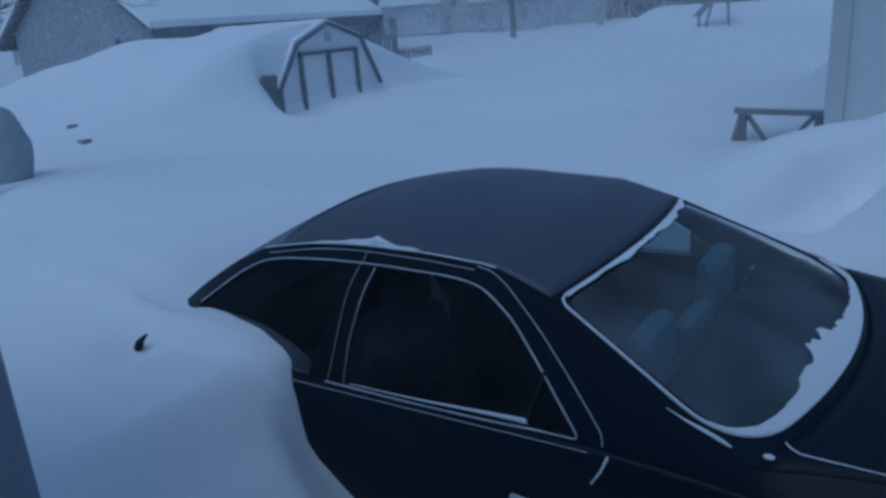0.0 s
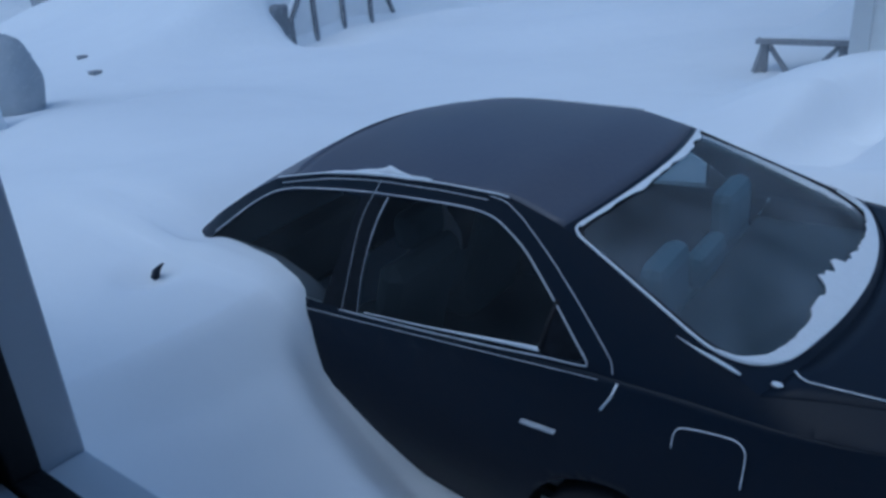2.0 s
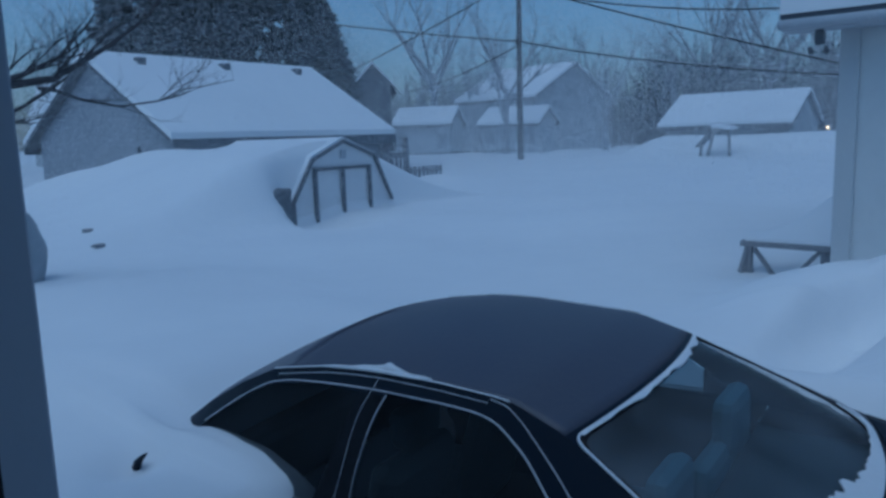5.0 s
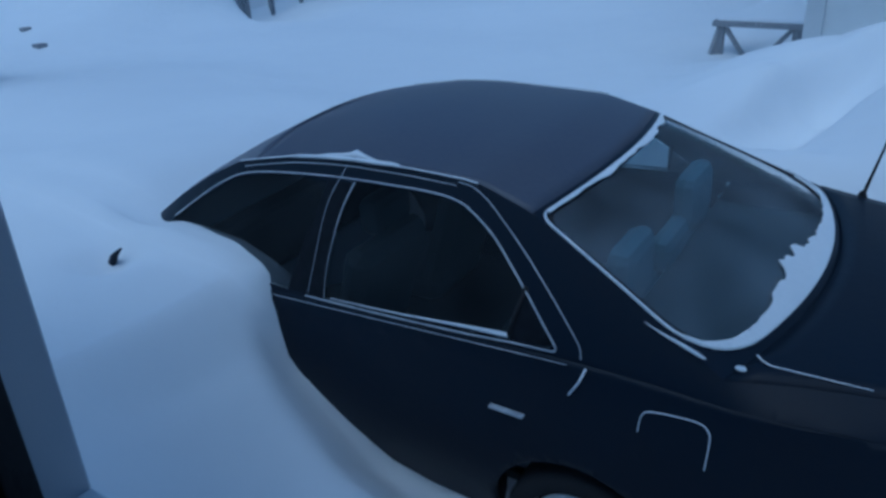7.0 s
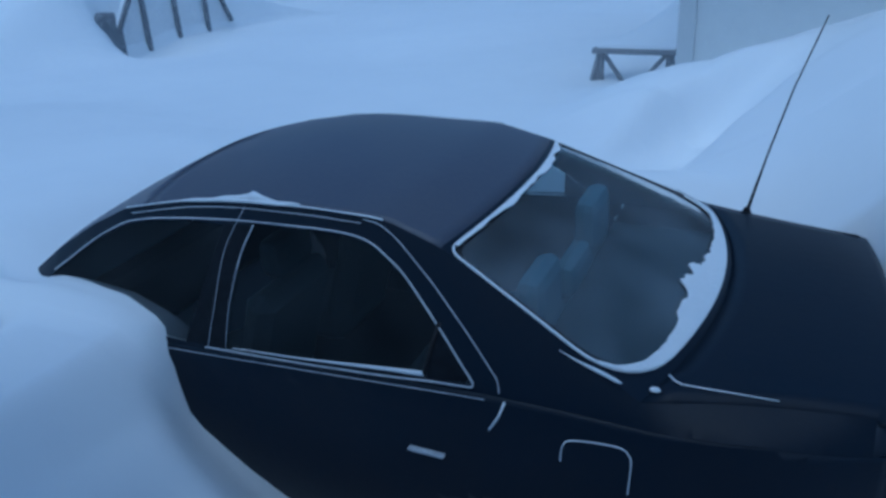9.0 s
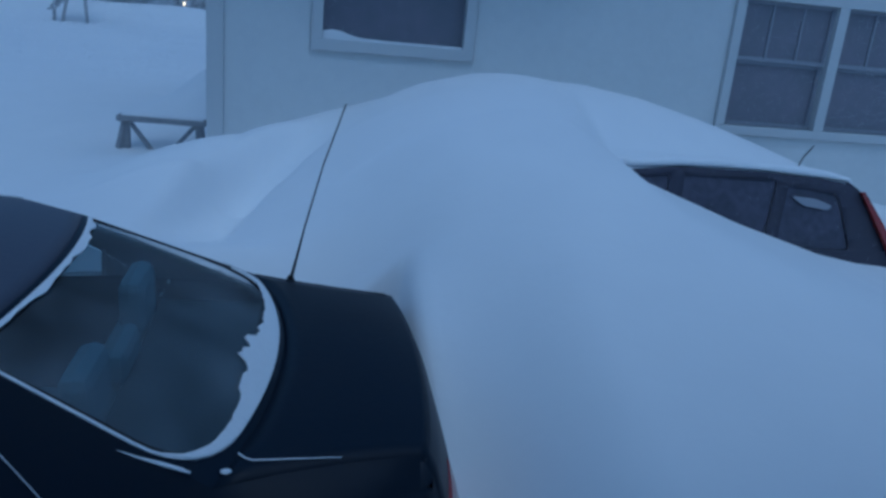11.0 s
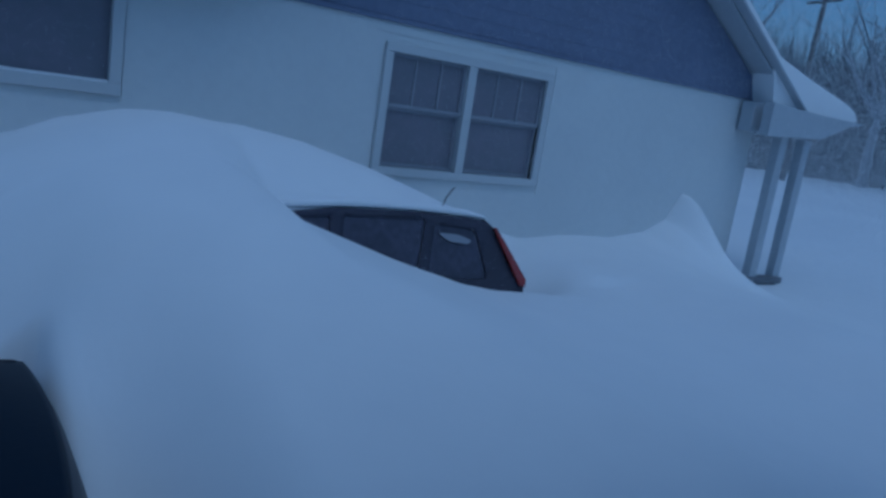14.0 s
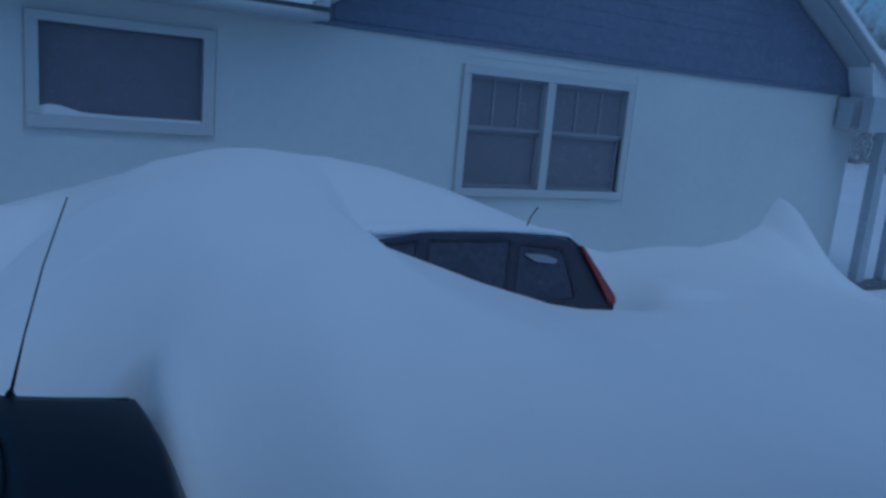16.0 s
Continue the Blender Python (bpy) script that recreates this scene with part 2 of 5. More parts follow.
def rounded(poly, radius, n=5):
    """A polygon with its corners rounded; radius is one number or one for each corner."""
    out = []
    k = len(poly)
    for i in range(k):
        r = radius[i] if isinstance(radius, (list, tuple)) else radius
        p, a, b = Vector(poly[i]), Vector(poly[i - 1]), Vector(poly[(i + 1) % k])
        if r <= 0:
            out.append(tuple(p))
            continue
        da, db = (a - p), (b - p)
        ra, rb = min(r, da.length * 0.48), min(r, db.length * 0.48)
        s, e = p + da.normalized() * ra, p + db.normalized() * rb
        for j in range(n + 1):
            t = j / n
            out.append(tuple((1 - t) ** 2 * s + 2 * t * (1 - t) * p + t * t * e))
    return out


def dense(loop, step, closed=True):
    """The same outline with points no further apart than step."""
    out = []
    k = len(loop)
    for i in range(k if closed else k - 1):
        a, b = Vector(loop[i]), Vector(loop[(i + 1) % k])
        n = max(1, int((b - a).length / step))
        out += [tuple(a.lerp(b, j / n)) for j in range(n)]
    if not closed:
        out.append(tuple(loop[-1]))
    return out


def flowing(points, n=4):
    """A smooth open line through the points."""
    p = [Vector(q) for q in points]
    p = [2 * p[0] - p[1], *p, 2 * p[-1] - p[-2]]
    out = []
    for k in range(1, len(p) - 2):
        a, b, c, d = p[k - 1:k + 3]
        for j in range(n):
            t = j / n
            out.append(tuple(0.5 * (2 * b + (c - a) * t + (2 * a - 5 * b + 4 * c - d) * t * t + (3 * b - a - 3 * c + d) * t ** 3)))
    return out + [tuple(p[-2])]


def lerp_table(x, xs, ys):
    return float(np.interp(x, xs, ys))


def smooth01(a, b, x):
    t = np.clip((x - a) / (b - a), 0, 1)
    return t * t * (3 - 2 * t)


# ---- the snow ----
def snow_height(x, y):
    """Depth of the drifted snow over the ground, for arrays of places."""
    far = np.hypot(x + 0.4, y + 2.6)
    z = 0.97 + 0.02 * np.sin(0.9 * x + 0.4 * y) + 0.025 * np.sin(0.55 * y - 0.35 * x + 1) - 0.5 * smooth01(5.5, 9, x) * (1 - smooth01(12, 30, far))
    # long drifts in the yard behind the cars, and round the shed
    yard = smooth01(2.5, 7, y) * (1 - smooth01(16, 30, far))
    z = z + yard * (0.07 * np.sin(0.8 * x + 0.6 * y) + 0.05 * np.sin(1.3 * y - 0.7 * x))
    z = z - 0.34 * np.exp(-(((x + 9.4) / 1.1) ** 2 + ((y - 6.0) / 0.9) ** 2)) + 0.06 * np.exp(-(((x + 9.4) / 1.2) ** 2 + ((y - 8.6) / 1.2) ** 2))
    z = z + 0.30 * np.exp(-(((x + 13.0) / 1.3) ** 2 + ((y - 14.3) / 0.9) ** 2))
    # the drift that buries the side and back of the shed
    bank = np.exp(-(((np.minimum(x + 10.45, 0) / 5.0) ** 2) + (np.maximum(x + 10.06, 0) / (0.09 + 0.55 * smooth01(5.95, 5.1, y))) ** 2)) * np.exp(-((np.minimum(y - 6.6, 0) / 2.9) ** 2) - (np.maximum(y - 6.6, 0) / 3.0) ** 2)
    z = z + 1.36 * bank
    z = z + 0.35 * np.exp(-(((x + 6.0) / 2.2) ** 2 + ((y - 0.2) / 1.4) ** 2)) * 0.3
    z = z - 0.13 * np.exp(-(((x + 1.9) / 0.7) ** 2 + ((y - 4.7) / 0.6) ** 2))
    # low wind-cut step across the yard
    z = z + 0.07 * smooth01(-0.05, 0.05, x + 6.75 + 0.22 * y + 0.06 * np.sin(5 * y)) * smooth01(-0.6, 0.3, y) * smooth01(2.6, 1.6, y) * smooth01(-4.2, -6.2, x)
    # bank against the far garage
    z = z + 1.05 * smooth01(-17.0, -13.5, x) * smooth01(-2.5, -6.0, x) * np.exp(-(((y - 34.7) / 1.3) ** 2))
    # drift climbing the near garage's gable
    z = z + 0.55 * np.exp(-(((x + 14.5) / 1.7) ** 2 + ((y - 6.2) / 1.3) ** 2)) + 0.5 * np.exp(-(((x + 17.2) / 1.8) ** 2 + ((y - 5.9) / 1.4) ** 2))
    # drift behind the bench, at the house's corner
    z = z + 0.75 * np.exp(-((np.minimum(x + 1.35, 0) / 0.75) ** 2 + (np.maximum(x + 1.35, 0) / 0.9) ** 2)) * np.exp(-((np.minimum(y - 6.9, 0) / 1.1) ** 2 + (np.maximum(y - 6.9, 0) / 0.5) ** 2))
    # wall side: the snow climbs to the house
    z = z + 0.22 * smooth01(2.6, 3.7, y) * smooth01(-2.5, -0.6, x) * (1 - smooth01(3.6, 5, y)) * (1 - smooth01(0, 2, x))
    z = z + 0.05 * np.sin(3.1 * y + 1.2 * x) * np.exp(-(((x + 0.9) / 1.1) ** 2 + ((y - 2.3) / 0.7) ** 2))
    # wind-carved lobes between the cars and the house
    saw = lambda t: np.maximum(np.mod(t, 1.0), 1 - np.mod(t, 1.0) * 6) - 0.5
    lobes = smooth01(1.2, 1.7, y) * (1 - smooth01(3.0, 3.5, y)) * smooth01(-2.6, -1.6, x) * (1 - smooth01(-1.0, -0.4, x))
    z = z + 0.10 * lobes * saw(1.15 * y + 0.35 * np.sin(1.7 * x) + 0.45 * x)
    # scalloped cornice between the aerial and the house
    across = -0.809 * (x + 1.0) + 0.588 * (y - 2.5) + 0.10 * np.sin(3.4 * (0.588 * x + 0.809 * y))
    along = 0.588 * (x + 1.0) + 0.809 * (y - 2.5)
    z = z + 0.26 * smooth01(-0.03, 0.12, across) * (1 - smooth01(0.25, 1.3, across)) * np.exp(-(along / 0.75) ** 2)
    z = z - 0.22 * np.exp(-((across + 0.20) / 0.22) ** 2 - (along / 0.7) ** 2)
    # hollow round the sedan: swept clear at its rear, filled at its front
    swept = smooth01(-2.55, -1.55, x)
    outer = np.interp(x, [-2.6, -2.457, -2.388, -2.285, -2.152, -1.947, -1.769, -1.5, -1.0, 0.0, 1.2], [0.95, 0.82, 0.74, 0.68, 0.57, 0.46, 0.45, 0.44, 0.46, 0.50, 0.75])
    touch = np.interp(x, [-3.6, -3.09, -2.71, -2.51, -2.465, -2.42, -2.388, -2.285, -2.152, -1.947, -1.769, -1.553, -1.0, 0.3], [1.00, 1.035, 1.01, 0.95, 0.86, 0.66, 0.576, 0.496, 0.377, 0.205, 0.150, 0.14, 0.12, 0.12])
    d = np.maximum(-0.90 - y, 0)
    lip = np.interp(x, [-2.5, -2.457, -2.388, -2.285, -2.152, -1.947, -1.769, -1.4], [0.04, 0.05, 0.12, 0.196, 0.21, 0.25, 0.30, 0.36])
    near = touch + (outer - touch) * np.clip(d / lip, 0, 1)
    near = near + (z - near) * smooth01(0.3, 1.5, d) * (1 - swept) + (np.interp(x, [-2.6, -2.2, -1.5], [0.94, 0.82, 0.64]) - near) * smooth01(lip * 0.9, lip + np.interp(x, [-2.6, -2.2, -1.5], [0.6, 0.9, 1.3]), d) * swept
    side = smooth01(-0.60, -0.72, y) * smooth01(0.20, -0.35, x) * smooth01(-4.6, -3.4, x)
    z = z + (near - z) * side
    # over bonnet and screen
    front = np.exp(-(((x + 3.9) / 0.75) ** 2)) * smooth01(-1.5, -0.5, y) * smooth01(2.0, 0.8, y)
    z = z + 0.14 * front
    z = z - 0.08 * np.exp(-(((x + 3.21) / 0.12) ** 2 + ((y + 1.07) / 0.12) ** 2))
    z = z - 0.07 * np.exp(-(((x + 3.28) / 0.22) ** 2)) * smooth01(-0.92, -0.78, y) * smooth01(1.2, 0.6, y)
    # under the sedan and its far side
    under = smooth01(-0.72, -0.60, y) * smooth01(0.98, 0.86, y) * smooth01(0.02, -0.12, x) * smooth01(-3.3, -2.9, x)
    z = z + (0.2 - z) * under
    gap = np.exp(-(((y - 1.0) / 0.34) ** 2)) * smooth01(-2.0, -0.9, x) * smooth01(0.3, -0.6, x)
    z = z - 0.30 * gap
    # the great mound over the second car
    ridge = np.interp(x, [-2.4, -1.0, -0.32, -0.03, 0.32, 0.70, 1.02, 1.54, 2.0, 2.53, 3.1, 3.6, 5.0], [0.0, 0.10, 0.46, 0.62, 0.79, 0.90, 0.94, 0.925, 0.86, 0.72, 0.53, 0.30, 0.0])
    across = smooth01(-1.3, 2.75, y) ** 0.9 * (1 - 0.35 * smooth01(2.9, 3.6, y)) * (1 - smooth01(3.7, 4.6, y))
    z = z + ridge * across * smooth01(-0.75, 0.85, x + 0.75 * np.maximum(y - 0.9, 0))
    z = z + 0.018 * np.sin(2.6 * y - 0.9 * x + 0.8 * np.sin(0.9 * x)) * smooth01(1.8, 3.2, x) * smooth01(1.0, 0.2, y) * smooth01(7.5, 5.5, x)
    # foreground beyond the sedan's tail
    tail = smooth01(0.15, 0.75, x) * smooth01(1.2, -0.4, y)
    z = z - 0.04 * tail * (1 - smooth01(3.5, 6, x))
    hollow = smooth01(-0.25, -0.12, x) * smooth01(0.70, 0.06, x) * smooth01(-1.4, -1.0, y) * smooth01(1.0, -0.5, y)
    z = z + (np.minimum(z, 0.58 + 0.15 * smooth01(-0.7, 0.0, y)) - z) * hollow
    # the second car's side stays open: the snow meets it on a slant
    edge = np.interp(x, [0.4, 0.9, 1.2, 1.36, 1.47, 2.27, 2.82, 3.13, 3.44, 3.7, 4.2, 4.7, 5.5], [2.4, 2.02, 1.72, 1.56, 1.48, 1.20, 1.04, 0.98, 0.955, 0.955, 0.92, 0.89, 0.88])
    roof = np.interp(x, [0.4, 0.9, 1.2, 1.36, 1.8, 2.44, 3.05, 3.2], [2.4, 2.02, 1.72, 1.57, 1.565, 1.56, 1.51, 1.45])
    flank = smooth01(0.5, 1.36, x) * (1 - smooth01(4.6, 5.6, x))
    low = edge - 0.05 * np.maximum(1.58 - y, 0) - 0.03 * np.exp(-(((x - 3.85) / 0.30) ** 2)) * smooth01(1.1, 1.7, y)
    over = (y >= 1.76) & (x < 3.4)
    cap = np.where(over, roof + 0.42 * (y - 1.76), low + 1.2 * smooth01(3.0, 3.6, x) * np.maximum(y - 1.9, 0))
    k = 0.05 + 0.10 * smooth01(1.5, 0.9, x)
    soft = -k * np.log(np.exp(-(z - 1) / k) + np.exp(-(cap - 1) / k)) + 1
    soft = np.where(over & (x > 1.36) & (x < 3.12) & (y < 3.3), np.maximum(soft, roof), soft)
    z = z + (soft - z) * flank
    behind = (x >= 3.12) * np.where(x < 3.4, y >= 1.76, smooth01(1.3, 2.1, y)) * smooth01(3.6, 3.1, y)
    pit = np.minimum(z, edge - 0.04 + 0.13 * np.exp(-(((x - 3.55) / 0.30) ** 2)) + 0.1 * smooth01(4.0, 5.2, x))
    z = z + (pit - z) * behind * (1 - smooth01(4.2, 5.4, x))
    # scoop blown out behind the second car's tail
    scoop = smooth01(3.22, 3.36, x) * smooth01(4.05, 3.65, x) * smooth01(1.66, 1.80, y) * smooth01(2.02, 1.92, y)
    z = z + (np.minimum(z, 0.30) - z) * scoop
    z = z - 0.62 * np.exp(-(((x - 3.96) / 0.34) ** 2 + ((y - 2.40) / 0.38) ** 2)) * smooth01(3.4, 3.55, x)
    # right end of the house: a thin wind-carved crest and a hollow
    crest = np.interp(x, [4.6, 5.16, 6.57, 7.2, 7.6, 7.84, 7.92, 8.1, 8.3, 8.7, 9.8], [0.0, -0.06, 0.08, 0.30, 0.58, 1.0, 0.88, 0.58, 0.36, -0.02, 0.0])
    z = z + crest * smooth01(1.6, 3.58, y) ** (1 + 1.2 * np.clip(crest, 0, 1)) * (1 - smooth01(3.7, 4.4, y)) * smooth01(4.4, 5.2, x)
    return z


def build_snow():
    def axis(spans):
        out = []
        for a, b, s in spans:
            out += list(np.arange(a, b, s))
        return np.array(out + [spans[-1][1]])
    xs = axis([(-1500, -200, 130), (-200, -60, 14), (-60, -20, 1.6), (-20, -11, 0.28), (-11, -9.4, 0.07), (-9.4, -5, 0.22), (-5, -3.7, 0.12), (-3.7, 4.6, 0.05), (4.6, 7, 0.10), (7, 9, 0.05), (9, 10, 0.1), (10, 22, 0.6), (22, 80, 5), (80, 200, 20), (200, 1500, 130)])
    ys = axis([(-40, -4, 3.0), (-4, -1.6, 0.14), (-1.6, 1.7, 0.045), (1.7, 1.82, 0.02), (1.82, 3.7, 0.06), (3.7, 10, 0.14), (10, 26, 0.4), (26, 33, 1.75), (33, 37, 0.4), (37, 80, 2.5), (80, 200, 20), (200, 1500, 130)])
    gx, gy = np.meshgrid(xs, ys)
    gz = snow_height(gx, gy)
    fine = np.vectorize(lambda a, b: noise.fractal(Vector((a * 1.1, b * 1.1, 0)), 1.0, 2.0, 4) if -25 < a < 14 and b < 30 else 0.0)
    gz = gz + 0.014 * fine(gx, gy) * smooth01(0.05, 0.25, np.abs(gy - 1.76) + (gx < 1.0) + (gx > 4.6))
    verts = np.stack([gx, gy, gz], -1).reshape(-1, 3)
    w, h = len(xs), len(ys)
    i = np.arange(w * h).reshape(h, w)
    faces = np.stack([i[:-1, :-1], i[:-1, 1:], i[1:, 1:], i[1:, :-1]], -1).reshape(-1, 4)
    me = bpy.data.meshes.new("ground")
    me.from_pydata(verts.tolist(), [], faces.tolist())
    me.shade_smooth()
    me.materials.append(SNOW)
    return tagged(new("ground", me), "deep wind-drifted white snow over yard and drive", "snow", kind="structure")


build_snow()


# ---- the dark sedan ----
SEDAN = Matrix.Rotation(radians(3.0), 4, "X") @ Matrix.Translation((0, 0.05, 0))
RAIL_X = [-3.45, -3.391, -3.164, -2.946, -2.759, -2.598, -2.444, -2.298, -2.159, -1.9, -1.66, -1.6, -1.405, -0.72, -0.53, -0.345, -0.12, 0.0]
RAIL_Y = [0.71, 0.70, 0.675, 0.65, 0.625, 0.61, 0.60, 0.592, 0.585, 0.575, 0.575, 0.576, 0.596, 0.773, 0.71, 0.66, 0.618, 0.60]
RAIL_Z = [0.985, 1.007, 1.160, 1.283, 1.365, 1.393, 1.418, 1.430, 1.435, 1.432, 1.424, 1.415, 1.355, 1.034, 1.034, 1.028, 1.020, 1.00]


def belt_z(x):
    return lerp_table(x, [-4.6, -3.6, -3.3, -2.2, -1.2, -0.9, -0.4, 0.0], [0.70, 0.86, 0.885, 0.935, 0.985, 0.985, 0.965, 0.92])


def half_width(x):
    return 0.885 - 0.22 * max(0.0, (x + 0.75) / 0.75) ** 2 - 0.16 * max(0.0, (-3.6 - x) / 1.1) ** 2


def lower_side(sign):
    def place(x, z):
        out = 0.07 * ((z - 0.58) / 0.42) ** 2 if z > 0.58 else 0.05 * ((0.58 - z) / 0.33) ** 2
        crease = 0.006 * math.exp(-((z - belt_z(x) + 0.05) / 0.012) ** 2)
        return Vector((x, sign * (half_width(x) - out + crease), z))
    return place


def upper_side(sign):
    low = lower_side(1)
    def place(x, z):
        zb, zt, yt = belt_z(x), lerp_table(x, RAIL_X, RAIL_Z), lerp_table(x, RAIL_X, RAIL_Y)
        yb = low(x, zb).y - 0.004
        t = min(max((z - zb) / max(zt - zb, 1e-4), 0), 1)
        return Vector((x, sign * (yb + (yt - yb) * t ** 1.15), z))
    return place


FRONT_WIN = [(-3.24, 1.02), (-3.20, 0.955), (-2.385, 0.945), (-2.295, 1.25), (-2.263, 1.352), (-2.431, 1.352), (-2.591, 1.337), (-2.755, 1.306), (-2.934, 1.217), (-3.151, 1.079)]
REAR_WIN = [(-2.195, 0.948), (-1.245, 1.003), (-1.238, 1.018), (-1.287, 1.062), (-1.355, 1.124), (-1.435, 1.194), (-1.517, 1.264), (-1.582, 1.306), (-1.645, 1.339),
            (-1.690, 1.353), (-1.761, 1.362), (-1.884, 1.366), (-2.010, 1.365), (-2.135, 1.366), (-2.170, 1.26), (-2.193, 1.10)]
# bright moulding over both windows, down the rear edge and back along the belt
CHROME_LINE = [(-3.151, 1.087), (-2.934, 1.225), (-2.84, 1.276), (-2.755, 1.314), (-2.67, 1.334), (-2.591, 1.345), (-2.431, 1.360), (-2.282, 1.369), (-2.142, 1.373), (-1.884, 1.373), (-1.761, 1.370), (-1.688, 1.361),
               (-1.639, 1.346), (-1.576, 1.312), (-1.511, 1.270), (-1.429, 1.199), (-1.349, 1.128), (-1.281, 1.064), (-1.231, 1.017), (-1.224, 1.003), (-1.238, 0.995), (-1.377, 0.988), (-1.552, 0.974), (-1.9, 0.955), (-2.29, 0.940)]
DOOR_LINE = [(-1.692, 1.415), (-1.634, 1.406), (-1.58, 1.380), (-1.533, 1.349), (-1.403, 1.251), (-1.273, 1.144), (-1.172, 1.054), (-1.145, 1.025), (-1.135, 0.995)]
PILLAR_GAP = [(-2.181, 1.418), (-2.244, 1.27), (-2.262, 1.069), (-2.276, 0.947)]
REAR_RUN = [(-2.132, 1.362), (-2.170, 1.26), (-2.193, 1.101), (-2.193, 0.952)]
PILLAR = [(-2.385, 0.947), (-2.195, 0.95), (-2.193, 1.10), (-2.170, 1.26), (-2.135, 1.362), (-2.263, 1.358), (-2.295, 1.25)]
QUARTER = [(-1.385, 0.994), (-1.246, 1.005), (-1.240, 1.018), (-1.287, 1.060), (-1.355, 1.122), (-1.378, 1.142)]


def screen(top, bottom, bow):
    """A curved screen between two rails; u from -1 to 1 across, v from 0 at the top to 1 at the bottom. Each rail: x, half width, z, and how far its middle lies back and up."""
    def place(u, v):
        s = 1 - u * u
        a = Vector((top[0] + top[3] * s, top[1] * u, top[2] + top[4] * s))
        b = Vector((bottom[0] + bottom[3] * s, bottom[1] * u, bottom[2] + bottom[4] * s))
        p = a.lerp(b, v)
        p.z += bow * v * (1 - v) * 4 * (1 - u ** 4)
        return p
    return place


REAR_SCREEN = screen((-1.405, 0.596, 1.355, 0.08, 0.030), (-0.72, 0.773, 1.034, 0.17, 0.018), 0.03)
FRONT_SCREEN = screen((-2.66, 0.616, 1.383, -0.10, 0.043), (-3.44, 0.71, 0.985, -0.20, 0.01), 0.015)
REAR_OUTLINE = rounded([(-0.985, 0.032), (0.985, 0.032), (0.95, 0.957), (-0.995, 0.957)], [0.07, 0.07, 0.36, 0.28], 8)


def wheel(parent, x, y, sign):
    tyre = bmesh.new()
    prof = [(0.20, -0.085), (0.265, -0.10), (0.285, -0.085), (0.29, 0), (0.285, 0.085), (0.265, 0.10), (0.20, 0.085)]
    n = 36
    rings = [[tyre.verts.new((r * math.cos(k * math.tau / n), w, r * math.sin(k * math.tau / n))) for r, w in prof] for k in range(n)]
    for k in range(n):
        for j in range(len(prof) - 1):
            tyre.faces.new((rings[k][j], rings[k][j + 1], rings[(k + 1) % n][j + 1], rings[(k + 1) % n][j]))
    at = pose(x, y, 0.265)
    base = part("wheel", tyre, RUBBER, parent, smooth=True, m=at)
    rim = bmesh.new()
    bmesh.ops.create_cone(rim, cap_ends=True, segments=36, radius1=0.2, radius2=0.19, depth=0.05, matrix=Matrix.Translation((0, sign * 0.03, 0)) @ Matrix.Rotation(radians(90), 4, "X"))
    cap = bmesh.new()
    for k in range(5):
        a = k * math.tau / 5 + 0.3
        beam((0.02 * math.cos(a), sign * 0.088, 0.02 * math.sin(a)), (0.172 * math.cos(a), sign * 0.080, 0.172 * math.sin(a)), 0.085, 0.02, cap, 0.012)
    bmesh.ops.create_cone(cap, cap_ends=True, segments=24, radius1=0.075, radius2=0.06, depth=0.03, matrix=Matrix.Translation((0, sign * 0.088, 0)) @ Matrix.Rotation(radians(90), 4, "X"))
    tube([(0.178 * math.cos(k * math.tau / 32), sign * 0.080, 0.178 * math.sin(k * math.tau / 32)) for k in range(32)], 0.012, 6, True, cap)
    part("wheel_cover", cap, TRIM_FROST, base, "pale five-spoke wheel cover dusted with snow")
    part("rim", rim, RUBBER, base, "dark steel rim behind the cover")


